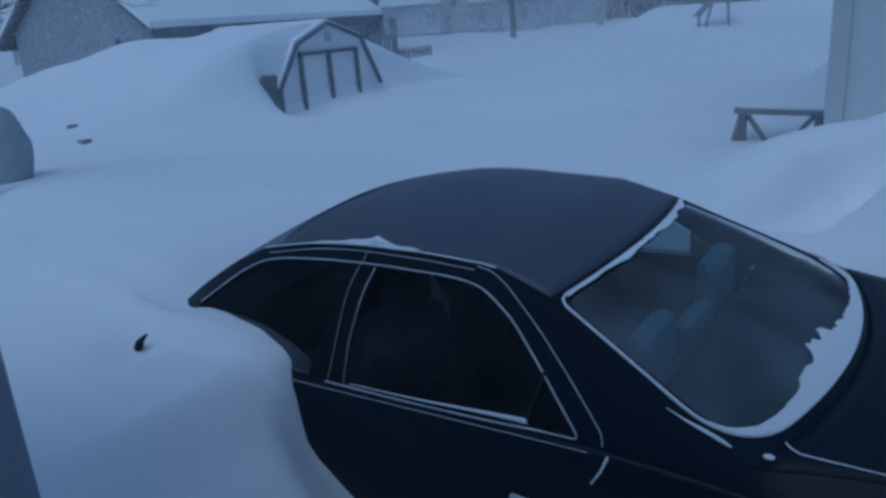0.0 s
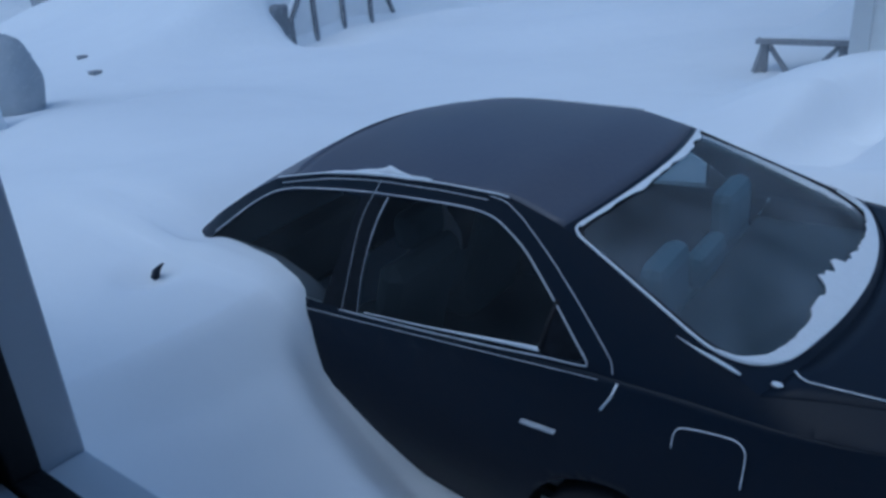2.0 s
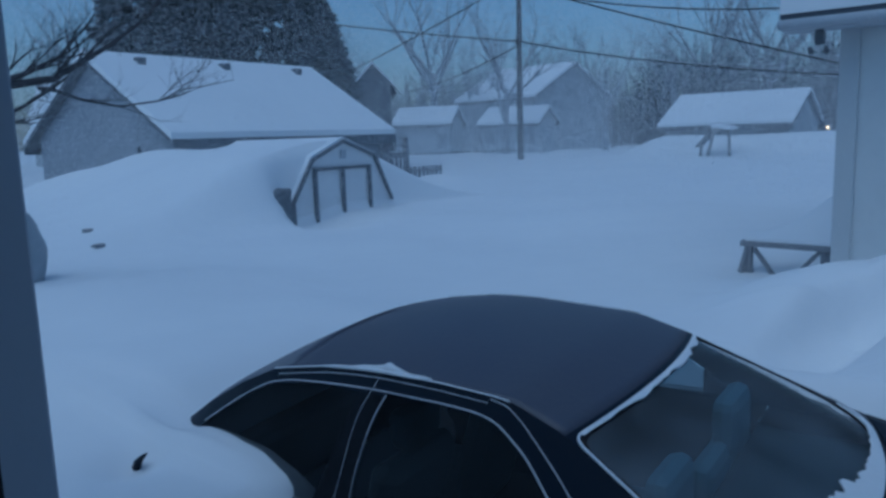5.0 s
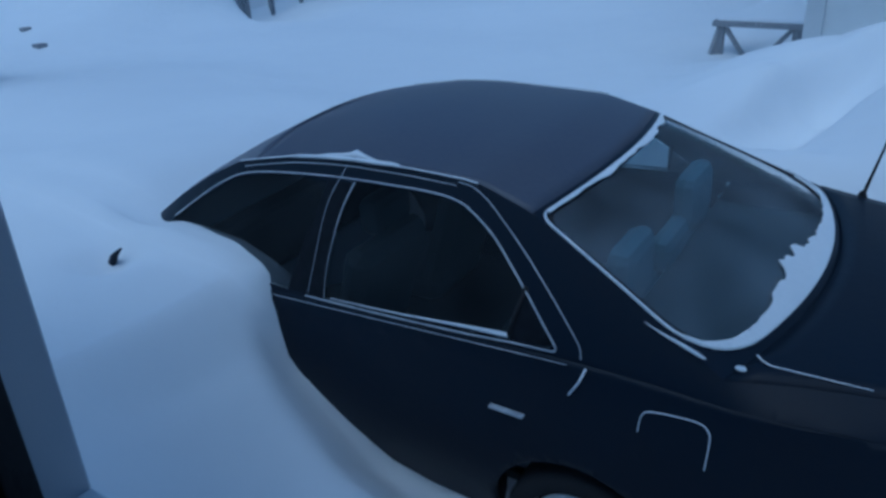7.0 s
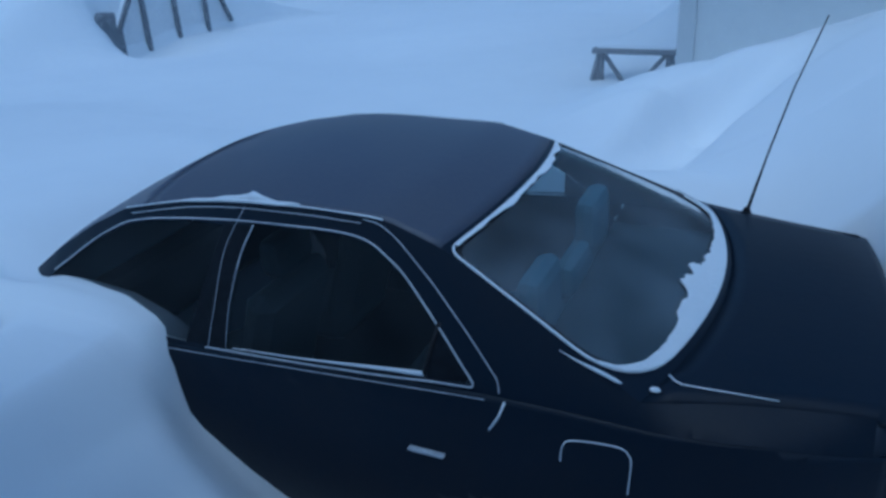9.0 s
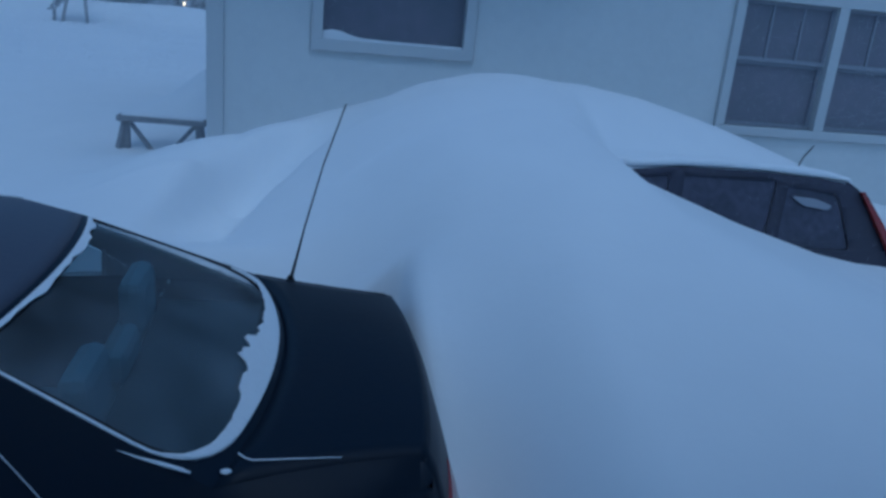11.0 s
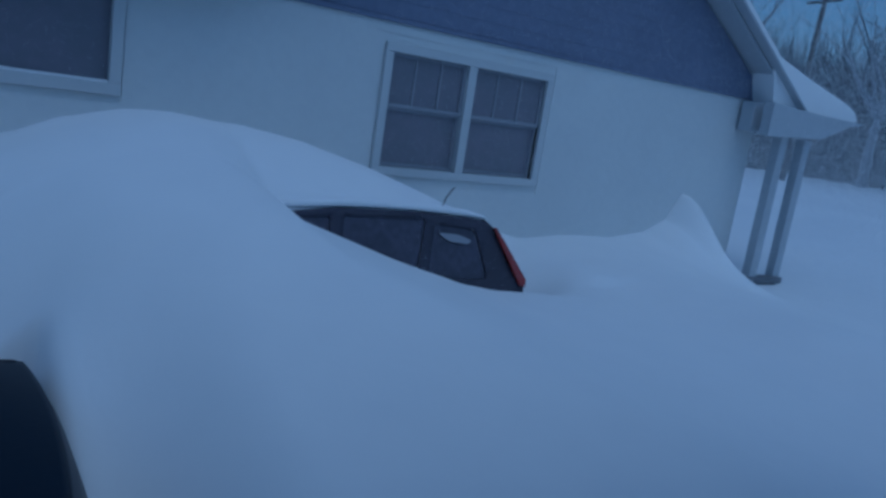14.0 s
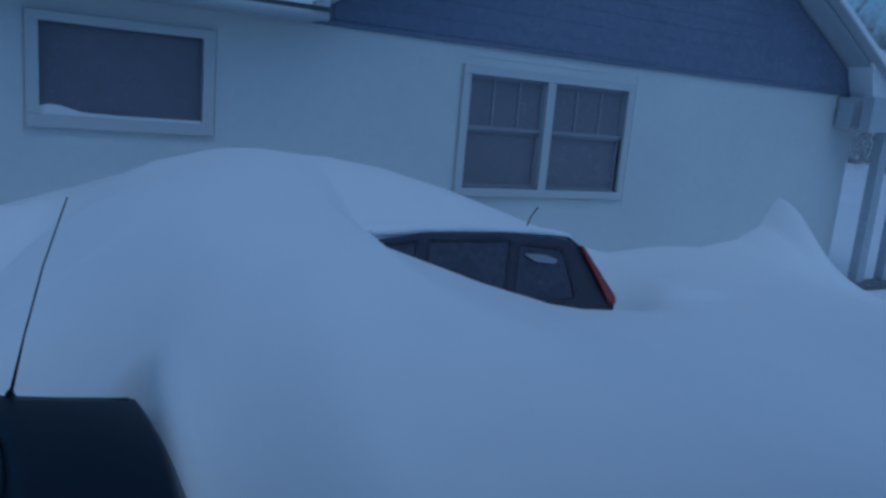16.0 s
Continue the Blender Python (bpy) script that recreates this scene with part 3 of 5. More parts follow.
def build_sedan():
    car = thing("sedan", "dark blue-black sedan half buried in drifted snow", "car", SEDAN)
    for sign in (-1, 1):
        # flank with the two wheel openings cut out of its lower edge
        top = [(x, belt_z(x)) for x in np.linspace(-0.08, -4.6, 47)]
        bottom = [(-4.6, 0.45), (-4.35, 0.28)]
        for cx in (-3.74, -1.12):
            if cx > -2:
                bottom += [(-3.39, 0.12), (-1.47, 0.12)]
            bottom += [(cx + 0.34 * math.cos(a), 0.275 + 0.34 * math.sin(a)) for a in np.linspace(math.pi, 0, 19)]
        bottom += [(-0.55, 0.28), (-0.08, 0.36)]
        part("flank", sheet(top + bottom, [], lower_side(sign), (0.06, 0.04)), PAINT, car, smooth=True, solid=0.02)
        up = [(x, lerp_table(x, RAIL_X, RAIL_Z)) for x in np.linspace(-3.45, -0.12, 90)]
        lo = [(x, belt_z(x)) for x in np.linspace(-0.12, -3.45, 60)]
        part("cabin_side", sheet(up + lo, [FRONT_WIN, REAR_WIN], upper_side(sign), (0.04, 0.025)), PAINT, car, smooth=True)
        for name, loop in (("front_door_glass", FRONT_WIN), ("rear_door_glass", REAR_WIN)):
            place = upper_side(sign)
            inner = lambda x, z, p=place, s=sign: p(x, z) - Vector((0, s * 0.006, 0))
            g = part(name, sheet(loop, [], inner, (0.2, 0.1)), SIDE_GLASS, car, "dark tinted door glass", smooth=True)
        proud = lambda x, z, p=upper_side(sign), s=sign: p(x, z) + Vector((0, s * 0.004, 0.002))
        part("window_trim", tube([proud(*q) for q in flowing(CHROME_LINE, 3)], 0.0036, 6), TRIM_FROST, car, "frost-lined chrome moulding round the windows", smooth=True)
        place = upper_side(sign)
        proud = lambda x, z, p=place, s=sign: p(x, z) + Vector((0, s * 0.004, 0.003))
        part("b_pillar", sheet(PILLAR, [], lambda x, z, p=place, s=sign: p(x, z) + Vector((0, s * 0.003, 0)), (0.04, 0.025)), PILLAR_BLACK, car, "black gloss pillar between the doors", smooth=True)
        part("door_gap", tube([proud(*q) for q in flowing(PILLAR_GAP, 5)], 0.0014, 5), TRIM_FROST, car, "door gap lined with frost", smooth=True)
        run = flowing(REAR_RUN, 5)
        part("glass_run", tube([proud(*q) for q in run], [0.0036 - 0.0024 * k / (len(run) - 1) for k in range(len(run))], 5), TRIM_FROST, car, "frosted glass run of the rear door", smooth=True)
        part("quarter_pane", sheet(QUARTER, [], lambda x, z, p=place, s=sign: p(x, z) + Vector((0, s * 0.001, 0)), (0.04, 0.025)), PILLAR_BLACK, car, "small dark quarter pane", smooth=True)
        part("frame_seam", tube([proud(x, lerp_table(x, RAIL_X, RAIL_Z) - 0.022) for x in np.linspace(-2.72, -1.70, 24)], 0.0022, 5), TRIM_FROST, car, "frosted upper edge of the door frames", smooth=True)
        part("belt_snow", tube([proud(x, belt_z(x) + 0.020 + 0.010 * smooth01(-1.95, -1.41, x)) for x in np.linspace(-2.16, -1.395, 18)], [0.002 + 0.007 * (k / 17) ** 2 for k in range(18)], 6), FROST, car, "thin wedge of snow along the window's foot", smooth=True)
        part("door_seam", tube([proud(*q) for q in flowing(DOOR_LINE, 5)], 0.0023, 6), TRIM_FROST, car, "door seam lined with frost", smooth=True)
        lows = lower_side(sign)
        part("rear_door_edge", tube([lows(x, z) + Vector((0, sign * 0.002, 0)) for x, z in [(-1.115, 0.975), (-1.13, 0.93), (-1.16, 0.88)]], 0.0045, 6), FROST, car, smooth=True)
        part("belt_moulding", tube([lows(x, belt_z(x) - 0.012) + Vector((0, sign * 0.006, 0)) for x in np.linspace(-3.3, -1.18, 24)], 0.0018, 6), TRIM_FROST, car, "belt moulding with snow in it", smooth=True)
        part("roof_drip_snow", tube([upper_side(sign)(x, lerp_table(x, RAIL_X, RAIL_Z)) + Vector((0, sign * 0.004, 0.004)) for x in np.linspace(-2.75, -1.62, 22)],
                                    [0.003 + 0.005 * abs(math.sin(6.1 * k)) * (1 if 5 < k < 14 else 0.2) for k in range(22)], 6), FROST, car, "crust of snow along the roof gutter", smooth=True)
        # handle, fuel flap (near side) and mirror
        part("door_handle", box((-1.437, -0.010, 0.752), (-1.307, 0.012, 0.762), 0.004), TRIM_FROST if sign < 0 else PAINT, car, "door handle capped with snow", m=Matrix.Translation((0, sign * 0.885, 0)))
        mir = tube([(-3.165, sign * 1.02, 1.050), (-3.195, sign * 1.025, 1.028), (-3.225, sign * 1.03, 1.002), (-3.243, sign * 1.033, 0.972), (-3.238, sign * 1.035, 0.945), (-3.220, sign * 1.035, 0.930)], [0.004, 0.010, 0.017, 0.020, 0.017, 0.008], 10)
        part("door_mirror", mir, PAINT, car, "dark door mirror, only its rim out of the snow", smooth=True)
        part("quarter_divider", tube([upper_side(sign)(x, z) + Vector((0, sign * 0.002, 0)) for x, z in ((-1.395, 1.005), (-1.38, 1.09), (-1.365, 1.155))], 0.009, 6), RUBBER, car, smooth=True)
        for cx in (-3.74, -1.12):
            liner = bmesh.new()
            arcs = [[liner.verts.new((cx + 0.355 * math.cos(a), sign * y, 0.275 + 0.355 * math.sin(a))) for a in np.linspace(-0.2, math.pi + 0.2, 21)] for y in (0.50, 0.845)]
            for k in range(20):
                liner.faces.new((arcs[0][k], arcs[0][k + 1], arcs[1][k + 1], arcs[1][k]))
            liner.faces.new(arcs[0])
            part("wheel_liner", liner, RUBBER, car, smooth=False)
        wheel(car, -1.12, sign * 0.77, sign)
        wheel(car, -3.74, sign * 0.77, sign)
    flap = rounded([(-0.925, 0.775), (-0.715, 0.775), (-0.715, 0.915), (-0.925, 0.915)], 0.045)
    lows = lower_side(-1)
    part("fuel_flap", sheet(flap, [], lambda x, z: lows(x, z) + Vector((0, -0.003, 0)), (0.05, 0.05)), PAINT, car, smooth=True)
    part("fuel_flap_frost", tube([lows(*q) + Vector((0, -0.005, 0)) for q in flowing([(-0.93, 0.835), (-0.928, 0.875), (-0.917, 0.899), (-0.89, 0.909), (-0.82, 0.918), (-0.76, 0.920), (-0.732, 0.902), (-0.724, 0.87), (-0.727, 0.78)])], 0.0024, 6),
         FROST, car, "frost in the fuel flap seam", smooth=True)
    # roof, screens, boot lid, bonnet
    bow_r, bow_f = (lambda u: -1.405 + 0.08 * (1 - u * u)), (lambda u: -2.66 - 0.10 * (1 - u * u))
    def roof_place(t, u):
        xl = -2.66 + t * 1.255
        crown = lerp_table(t, [0, 0.75, 1], [0.036, 0.030, 0.022]) * (1 - abs(u) ** 2.4) + 0.012 * math.sin(math.pi * t ** 0.85) ** 0.7 * (1 - u * u)
        return Vector((bow_f(u) + t * (bow_r(u) - bow_f(u)), u * lerp_table(xl, RAIL_X, RAIL_Y), lerp_table(xl, RAIL_X, RAIL_Z) + crown))
    part("roof", sheet([(0, -1), (1, -1), (1, 1), (0, 1)], [], roof_place, (0.04, 0.06)), ROOF_PAINT, car, "dark roof, paler than the car's body", smooth=True, solid=0.02)
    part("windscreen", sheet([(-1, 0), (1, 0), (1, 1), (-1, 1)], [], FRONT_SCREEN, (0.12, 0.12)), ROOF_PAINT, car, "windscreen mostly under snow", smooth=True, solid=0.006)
    ridge = [upper_side(-1)(x, lerp_table(x, RAIL_X, RAIL_Z)) + Vector((0, 0.012, 0.004 + h)) for x, h in ((-2.34, 0), (-2.28, 0.002), (-2.22, 0.004), (-2.18, 0.008), (-2.155, 0.014), (-2.13, 0.008), (-2.09, 0.002), (-2.05, 0), (-2.0, 0.001), (-1.96, 0))]
    bump = tube(ridge, [0.004, 0.008, 0.011, 0.015, 0.020, 0.015, 0.009, 0.005, 0.007, 0.003], 8)
    for v in bump.verts:
        v.co += 0.004 * noise.noise_vector(v.co * 40)
    part("gutter_snow", bump, FROST, car, "small heap of snow on the gutter", smooth=True)
    part("rear_screen_frame", sheet([(-1, 0), (1, 0), (1, 1), (-1, 1)], [REAR_OUTLINE], REAR_SCREEN, (0.05, 0.05)), PAINT, car, smooth=True)
    inset = lambda u, v: REAR_SCREEN(u, v) - Vector((-0.003, 0, 0.006))
    part("rear_screen", sheet(REAR_OUTLINE, [], inset, (0.12, 0.12)), REAR_GLASS, car, "curved rear window, greenish and misted", smooth=True)
    proud = lambda u, v: REAR_SCREEN(u, v) + Vector((0.002, 0, 0.004))
    ring = dense(REAR_OUTLINE, 0.08)
    bare = [q[0] > 0.85 and 0.05 < q[1] < 0.8 for q in ring]
    first = next(k for k in range(len(ring)) if bare[k - 1] and not bare[k])
    ring = [ring[(first + k) % len(ring)] for k in range(len(ring)) if not bare[(first + k) % len(ring)]]
    part("rear_screen_trim", tube([proud(*q) for q in ring], 0.0052, 6), FROST, car, "rear window moulding lined with frost", smooth=True)
    black = dense(rounded([(-0.955, 0.055), (0.93, 0.055), (0.90, 0.935), (-0.965, 0.935)], [0.08, 0.08, 0.34, 0.27], 8), 0.1)
    part("screen_border", sheet(dense(REAR_OUTLINE, 0.1), [black], lambda u, v: REAR_SCREEN(u, v) - Vector((0, 0, 0.004)), (0.15, 0.15)), RUBBER, car, smooth=True)
    # crust of snow at the foot of the rear window, ragged upper edge
    rnd = random.Random(4)
    lower, upper = [], []
    for k in range(61):
        u = -0.975 + 1.95 * k / 60
        round_off = 1 - math.sqrt(max(0.0, 1 - min(1.0, max(0.0, (abs(u) - 0.71) / 0.28))))
        foot = 0.957 - 0.26 * round_off ** 2
        width = lerp_table(u, [-0.98, -0.87, -0.75, -0.59, -0.47, -0.33, -0.2, -0.1, 0.0, 0.13, 0.34, 0.6, 0.8, 0.98], [0.02, 0.045, 0.045, 0.065, 0.085, 0.10, 0.13, 0.115, 0.10, 0.078, 0.058, 0.045, 0.03, 0.02])
        lower.append((u, foot))
        upper.append((u, foot - width * (0.86 + 0.26 * rnd.random()) - (0.028 if k in (22, 27, 28) else 0)))
    lay = lambda u, v: REAR_SCREEN(u, v) + Vector((0.002, 0, 0.005))
    part("screen_snow", sheet(lower + upper[::-1], [], lay, (0.1, 0.08)), FROST, car, "ragged crust of snow at the window's foot", solid=0.006)
    frost_top = [(-0.93 + 1.86 * k / 24, 0.044 + (0.004 + 0.024 * rnd.random()) * (1 if 4 < k < 23 else 0.3)) for k in range(25)]
    part("screen_top_frost", sheet([(-0.93 + 1.86 * k / 24, 0.03) for k in range(25)] + frost_top[::-1], [], lay, (0.1, 0.05)), FROST, car, "frost under the roof's rear edge", solid=0.005)
    lid = lambda u, t: Vector((lerp_table(t, [0, 1], [-0.72 + 0.17 * (1 - u * u), -0.095 + 0.05 * (1 - u * u)]), u * lerp_table(t, [0, 0.3, 0.6, 1], [0.773, 0.71, 0.66, 0.614]),
                               lerp_table(t, [0, 1], [1.038, 1.024]) + 0.026 * (1 - u * u) - 0.012 * t ** 6))
    part("boot_lid", sheet([(-1, 0), (1, 0), (1, 1), (-1, 1)], [], lid, (0.12, 0.12)), PAINT, car, "dark boot lid swept clear of snow", smooth=True, solid=-0.02)
    part("boot_seam_frost", tube([lid(lerp_table(t, [0, 0.08, 0.28, 0.56], [-0.82, -0.88, -0.92, -0.965]), t) + Vector((0, 0, 0.005)) for t in np.linspace(0.0, 0.56, 12)], [0.0032 - 0.0014 * k / 11 for k in range(12)], 6), FROST, car, "frost in the boot seam", smooth=True)
    # snow ledge below the rear window's near corner
    part("shoulder_snow", tube([upper_side(-1)(x, lerp_table(x, [-0.972, -0.908, -0.838, -0.777], [1.130, 1.109, 1.090, 1.078])) + Vector((0, -0.004, 0.003)) for x in np.linspace(-0.972, -0.777, 9)], [0.001, 0.002, 0.003, 0.004, 0.005, 0.006, 0.006, 0.006, 0.003], 6), FROST, car, smooth=True)
    drop = bmesh.new()
    bmesh.ops.create_uvsphere(drop, u_segments=10, v_segments=6, radius=0.012, matrix=Matrix.Translation((-0.69, -0.715, 1.047)) @ Matrix.Diagonal((1.4, 1, 0.6, 1)))
    part("ice_drop", drop, FROST, car, smooth=True)
    # tail: back panel, lamps, bumper
    def tail(u, z):
        x = lerp_table(z, [0.30, 0.45, 0.55, 0.62, 0.66, 0.80, 0.95, 1.014], [0.06, 0.13, 0.14, 0.115, 0.045, -0.005, -0.055, -0.10])
        w = lerp_table(z, [0.3, 0.6, 0.9, 1.014], [0.665, 0.675, 0.64, 0.600])
        return Vector((x + 0.05 * (1 - u * u) - 0.02 * abs(u) ** 6, u * w, z))
    part("tail_panel", sheet([(-1, 0.30), (1, 0.30), (1, 1.014), (-1, 1.014)], [], tail, (0.12, 0.04)), PAINT, car, smooth=True, solid=0.02)
    part("bumper_snow", tube([tail(u, 0.638) + Vector((-0.005, 0, 0.012)) for u in np.linspace(-0.96, 0.96, 20)], [0.026 + 0.012 * math.sin(2.3 * k) for k in range(20)], 8), FROST, car, "snow lying on the rear bumper", smooth=True)
    for sign in (-1, 1):
        wrap = rounded([(sign * 0.50, 0.66), (sign * 1.0, 0.66), (sign * 1.0, 0.80), (sign * 0.50, 0.80)], 0.02)
        part("tail_lamp", sheet(wrap, [], lambda u, z: tail(u, z) + Vector((0.006, 0, 0)), (0.06, 0.05)), TAIL_RED, car, "red tail lamp", smooth=True, solid=0.02)
        cheek = rounded([(-0.25, 0.66), (-0.085, 0.66), (-0.085, 0.81), (-0.21, 0.81)], 0.02)
        part("tail_lamp_side", sheet(cheek, [], lambda x, z, s=sign: lower_side(s)(x, z) + Vector((0.0, s * 0.006, 0)), (0.06, 0.05)), TAIL_RED, car, "red tail lamp, wrapped side", smooth=True, solid=0.015)
        shoulder = lambda t, z, s=sign: upper_side(s)(-0.12, z).lerp(tail(s * 1.0, min(z, 1.014)), t)
        part("rear_shoulder", sheet([(0, 0.93), (1, 0.93), (1, 1.014), (0, 1.019)], [], shoulder, (0.25, 0.03)), PAINT, car, smooth=True)
        corner = lambda t, z, s=sign: lower_side(s)(-0.08, z).lerp(tail(s * 1.0, z), t)
        part("rear_corner", sheet([(0, 0.36), (1, 0.36), (1, 0.95), (0, 0.91)], [], corner, (0.5, 0.06)), PAINT, car, smooth=True)
    hood = lambda u, t: Vector((lerp_table(t, [0, 1], [-3.44, -4.62]) - 0.3 * (1 - u * u) * (1 - t * 0.6), u * lerp_table(t, [0, 1], [0.80, 0.70]), lerp_table(t, [0, 0.6, 1], [0.93, 0.86, 0.70]) + 0.04 * (1 - u * u)))
    part("bonnet", sheet([(-1, 0), (1, 0), (1, 1), (-1, 1)], [], hood, (0.2, 0.2)), PAINT, car, "bonnet under snow", smooth=True, solid=0.02)
    nose = lambda u, z: Vector((-4.60 - 0.22 * (1 - u * u), u * 0.72, z))
    part("front_bumper", sheet([(-1, 0.3), (1, 0.3), (1, 0.71), (-1, 0.71)], [], nose, (0.2, 0.1)), PAINT, car, smooth=True, solid=0.02)
    # cabin
    part("cabin_floor", box((-3.3, -0.74, 0.30), (-0.75, 0.74, 0.34)), TRIM_IN, car)
    part("parcel_shelf", box((-1.12, -0.66, 0.93), (-0.68, 0.66, 0.95), 0.005), TRIM_IN, car)
    part("dashboard", box((-3.5, -0.70, 0.60), (-3.05, 0.70, 0.93), 0.05), TRIM_IN, car)
    part("rear_seat", beam((-1.40, 0, 0.48), (-1.17, 0, 0.95), 1.30, 0.14, None, 0.04), SEAT, car, "grey cloth rear seat")
    part("rear_bench", box((-1.85, -0.66, 0.36), (-1.3, 0.66, 0.52), 0.05), SEAT, car)
    for y in (-0.36, 0.36):
        part("front_seat", beam((-2.42, y, 0.45), (-2.22, y, 1.02), 0.50, 0.13, None, 0.05), SEAT, car, "grey cloth front seat")
        part("headrest", box((-2.28, y - 0.13, 1.05), (-2.17, y + 0.13, 1.22), 0.045), SEAT, car)
        part("seat_cushion", box((-2.85, y - 0.25, 0.36), (-2.36, y + 0.25, 0.52), 0.05), SEAT, car)
        part("rear_headrest", box((-1.20, y - 0.14, 0.97), (-1.10, y + 0.14, 1.215), 0.049), SEAT, car)
    part("rear_headrest", box((-1.19, -0.10, 0.93), (-1.10, 0.20, 1.075), 0.044), SEAT, car)
    mast = [Vector((-0.555, 0.735, 1.03)), Vector((-0.50, 0.70, 1.3)), Vector((-0.43, 0.66, 1.6)), Vector((-0.345, 0.63, 1.88))]
    part("antenna", tube(mast, [0.008, 0.004, 0.0035, 0.003], 6), METAL_ROD, car, "thin black aerial")
    ball = bmesh.new()
    bmesh.ops.create_cone(ball, cap_ends=True, segments=12, radius1=0.022, radius2=0.012, depth=0.03, matrix=Matrix.Translation((-0.556, 0.736, 1.035)))
    part("antenna_base", ball, METAL_ROD, car)


build_sedan()


# ---- the buried second car ----
def build_suv():
    car = thing("suv", "dark sport utility car buried under a snow mound", "car")
    outline = [(-0.95, 0.35), (-1.0, 0.75), (-0.7, 0.98), (0.35, 1.05), (0.95, 1.42), (1.45, 1.50), (1.83, 1.54), (2.44, 1.535), (2.85, 1.51), (3.05, 1.485), (3.12, 1.44), (3.30, 1.22), (3.45, 1.02), (3.50, 0.7), (3.46, 0.40)]
    place_at = lambda s: (lambda x, z: Vector((x, 2.42 + s * (0.84 - 0.16 * max(0, (z - 0.95) / 0.6) - 0.03 * max(0, (x - 2.9) / 0.6) ** 2), z)))
    glass = rounded([(0.55, 1.06), (1.72, 1.03), (1.76, 1.485), (1.25, 1.43)], 0.03)
    glass2 = rounded([(1.82, 1.03), (2.42, 1.02), (2.52, 1.485), (1.86, 1.49)], 0.03)
    glass3 = rounded([(2.52, 1.06), (3.08, 1.06), (2.97, 1.42), (2.60, 1.455)], [0.03, 0.05, 0.06, 0.03])
    for s in (-1, 1):
        p = place_at(s)
        part("body_side", sheet(outline, [glass, glass2, glass3], p, (0.2, 0.1)), SUV_PAINT, car, smooth=True, solid=0.004)
        for loop in (glass, glass2, glass3):
            part("side_glass", sheet(loop, [], lambda x, z, q=p, t=s: q(x, z) - Vector((0, t * 0.008, 0)), (0.2, 0.1)), SUV_GLASS, car, "dark tinted side glass", smooth=True)
        lamp = rounded([(3.115, 1.445), (3.14, 1.44), (3.45, 1.05), (3.44, 0.99), (3.39, 1.01)], 0.012)
        part("tail_lamp", sheet(lamp, [], lambda x, z, q=p, t=s: q(x, z) + Vector((0.006, t * 0.012, 0)), (0.06, 0.06)), TAIL_RED, car, "tall red tail lamp on the rear pillar", smooth=True, solid=0.03)
    top = lambda x, u: Vector((x, 2.42 + u * 0.685, lerp_table(x, [0.95, 1.45, 1.83, 2.44, 2.85, 3.05], [1.42, 1.50, 1.54, 1.535, 1.51, 1.485]) + 0.03 * (1 - u * u) - 0.006))
    part("roof", sheet([(0.95, -1), (3.05, -1), (3.05, 1), (0.95, 1)], [], top, (0.2, 0.2)), SUV_PAINT, car, smooth=True, solid=0.02)
    part("tailgate", sheet([(-1, 0), (1, 0), (1, 1), (-1, 1)], [], lambda u, v: Vector((lerp_table(v, [0, .15, .6, 1], [3.05, 3.14, 3.46, 3.5]) + 0.02 * (1 - u * u), 2.42 + u * lerp_table(v, [0, 0.5, 1], [0.685, 0.79, 0.80]), lerp_table(v, [0, .15, .6, 1], [1.48, 1.42, 1.0, 0.42]))), (0.2, 0.1)),
         SUV_PAINT, car, "tailgate dusted with snow", smooth=True, solid=0.02)
    part("bonnet", sheet([(-0.95, -0.8), (0.6, -0.8), (0.6, 0.8), (-0.95, 0.8)], [], lambda x, y: Vector((x, 2.42 + y, lerp_table(x, [-0.95, -0.7, 0.35, 0.6], [0.78, 0.95, 1.04, 1.12]))), (0.2, 0.4)), SUV_PAINT, car, smooth=True, solid=0.02)
    part("windscreen", sheet([(0.35, -0.72), (0.96, -0.68), (0.96, 0.68), (0.35, 0.72)], [], lambda x, y: Vector((x, 2.42 + y, lerp_table(x, [0.35, 0.96], [1.06, 1.42]))), (0.2, 0.4)), SUV_GLASS, car, solid=0.01)
    part("floor_pan", box((-0.8, 1.75, 0.34), (3.4, 3.1, 0.40)), RUBBER, car)
    for x in (-0.15, 2.6):
        for y in (1.72, 3.12):
            t = bmesh.new()
            bmesh.ops.create_cone(t, cap_ends=True, segments=28, radius1=0.34, radius2=0.34, depth=0.22, matrix=Matrix.Translation((x, y, 0.34)) @ Matrix.Rotation(radians(90), 4, "X"))
            part("wheel", t, RUBBER, car)
    # Light showing in the rear quarter glass, painted on as a pale patch
    patch = rounded([(2.62, 1.395), (2.80, 1.385), (2.93, 1.345), (2.90, 1.315), (2.72, 1.335)], 0.03)
    part("glass_glint", sheet(patch, [], lambda x, z: place_at(-1)(x, z) + Vector((0, -0.004, 0)), (0.1, 0.1)), SASH, car, "pale patch painted as light showing in the quarter glass", solid=0.003)
    part("antenna", tube([(2.83, 2.0, 1.50), (2.87, 2.0, 1.61), (2.93, 2.0, 1.69)], 0.005, 6), METAL_ROD, car, "short black roof aerial")
    part("roof_edge_snow", tube([place_at(-1)(x, z) + Vector((0, 0.02, 0.025)) for x, z in [(1.40, 1.515), (1.6, 1.53), (1.83, 1.545), (2.1, 1.548), (2.44, 1.54), (2.7, 1.528), (2.9, 1.512), (3.05, 1.49), (3.08, 1.475)]], [0.02, 0.03, 0.03, 0.03, 0.028, 0.03, 0.024, 0.014, 0.004], 8), SNOW, car, "lip of snow on the roof edge", smooth=True)


build_suv()


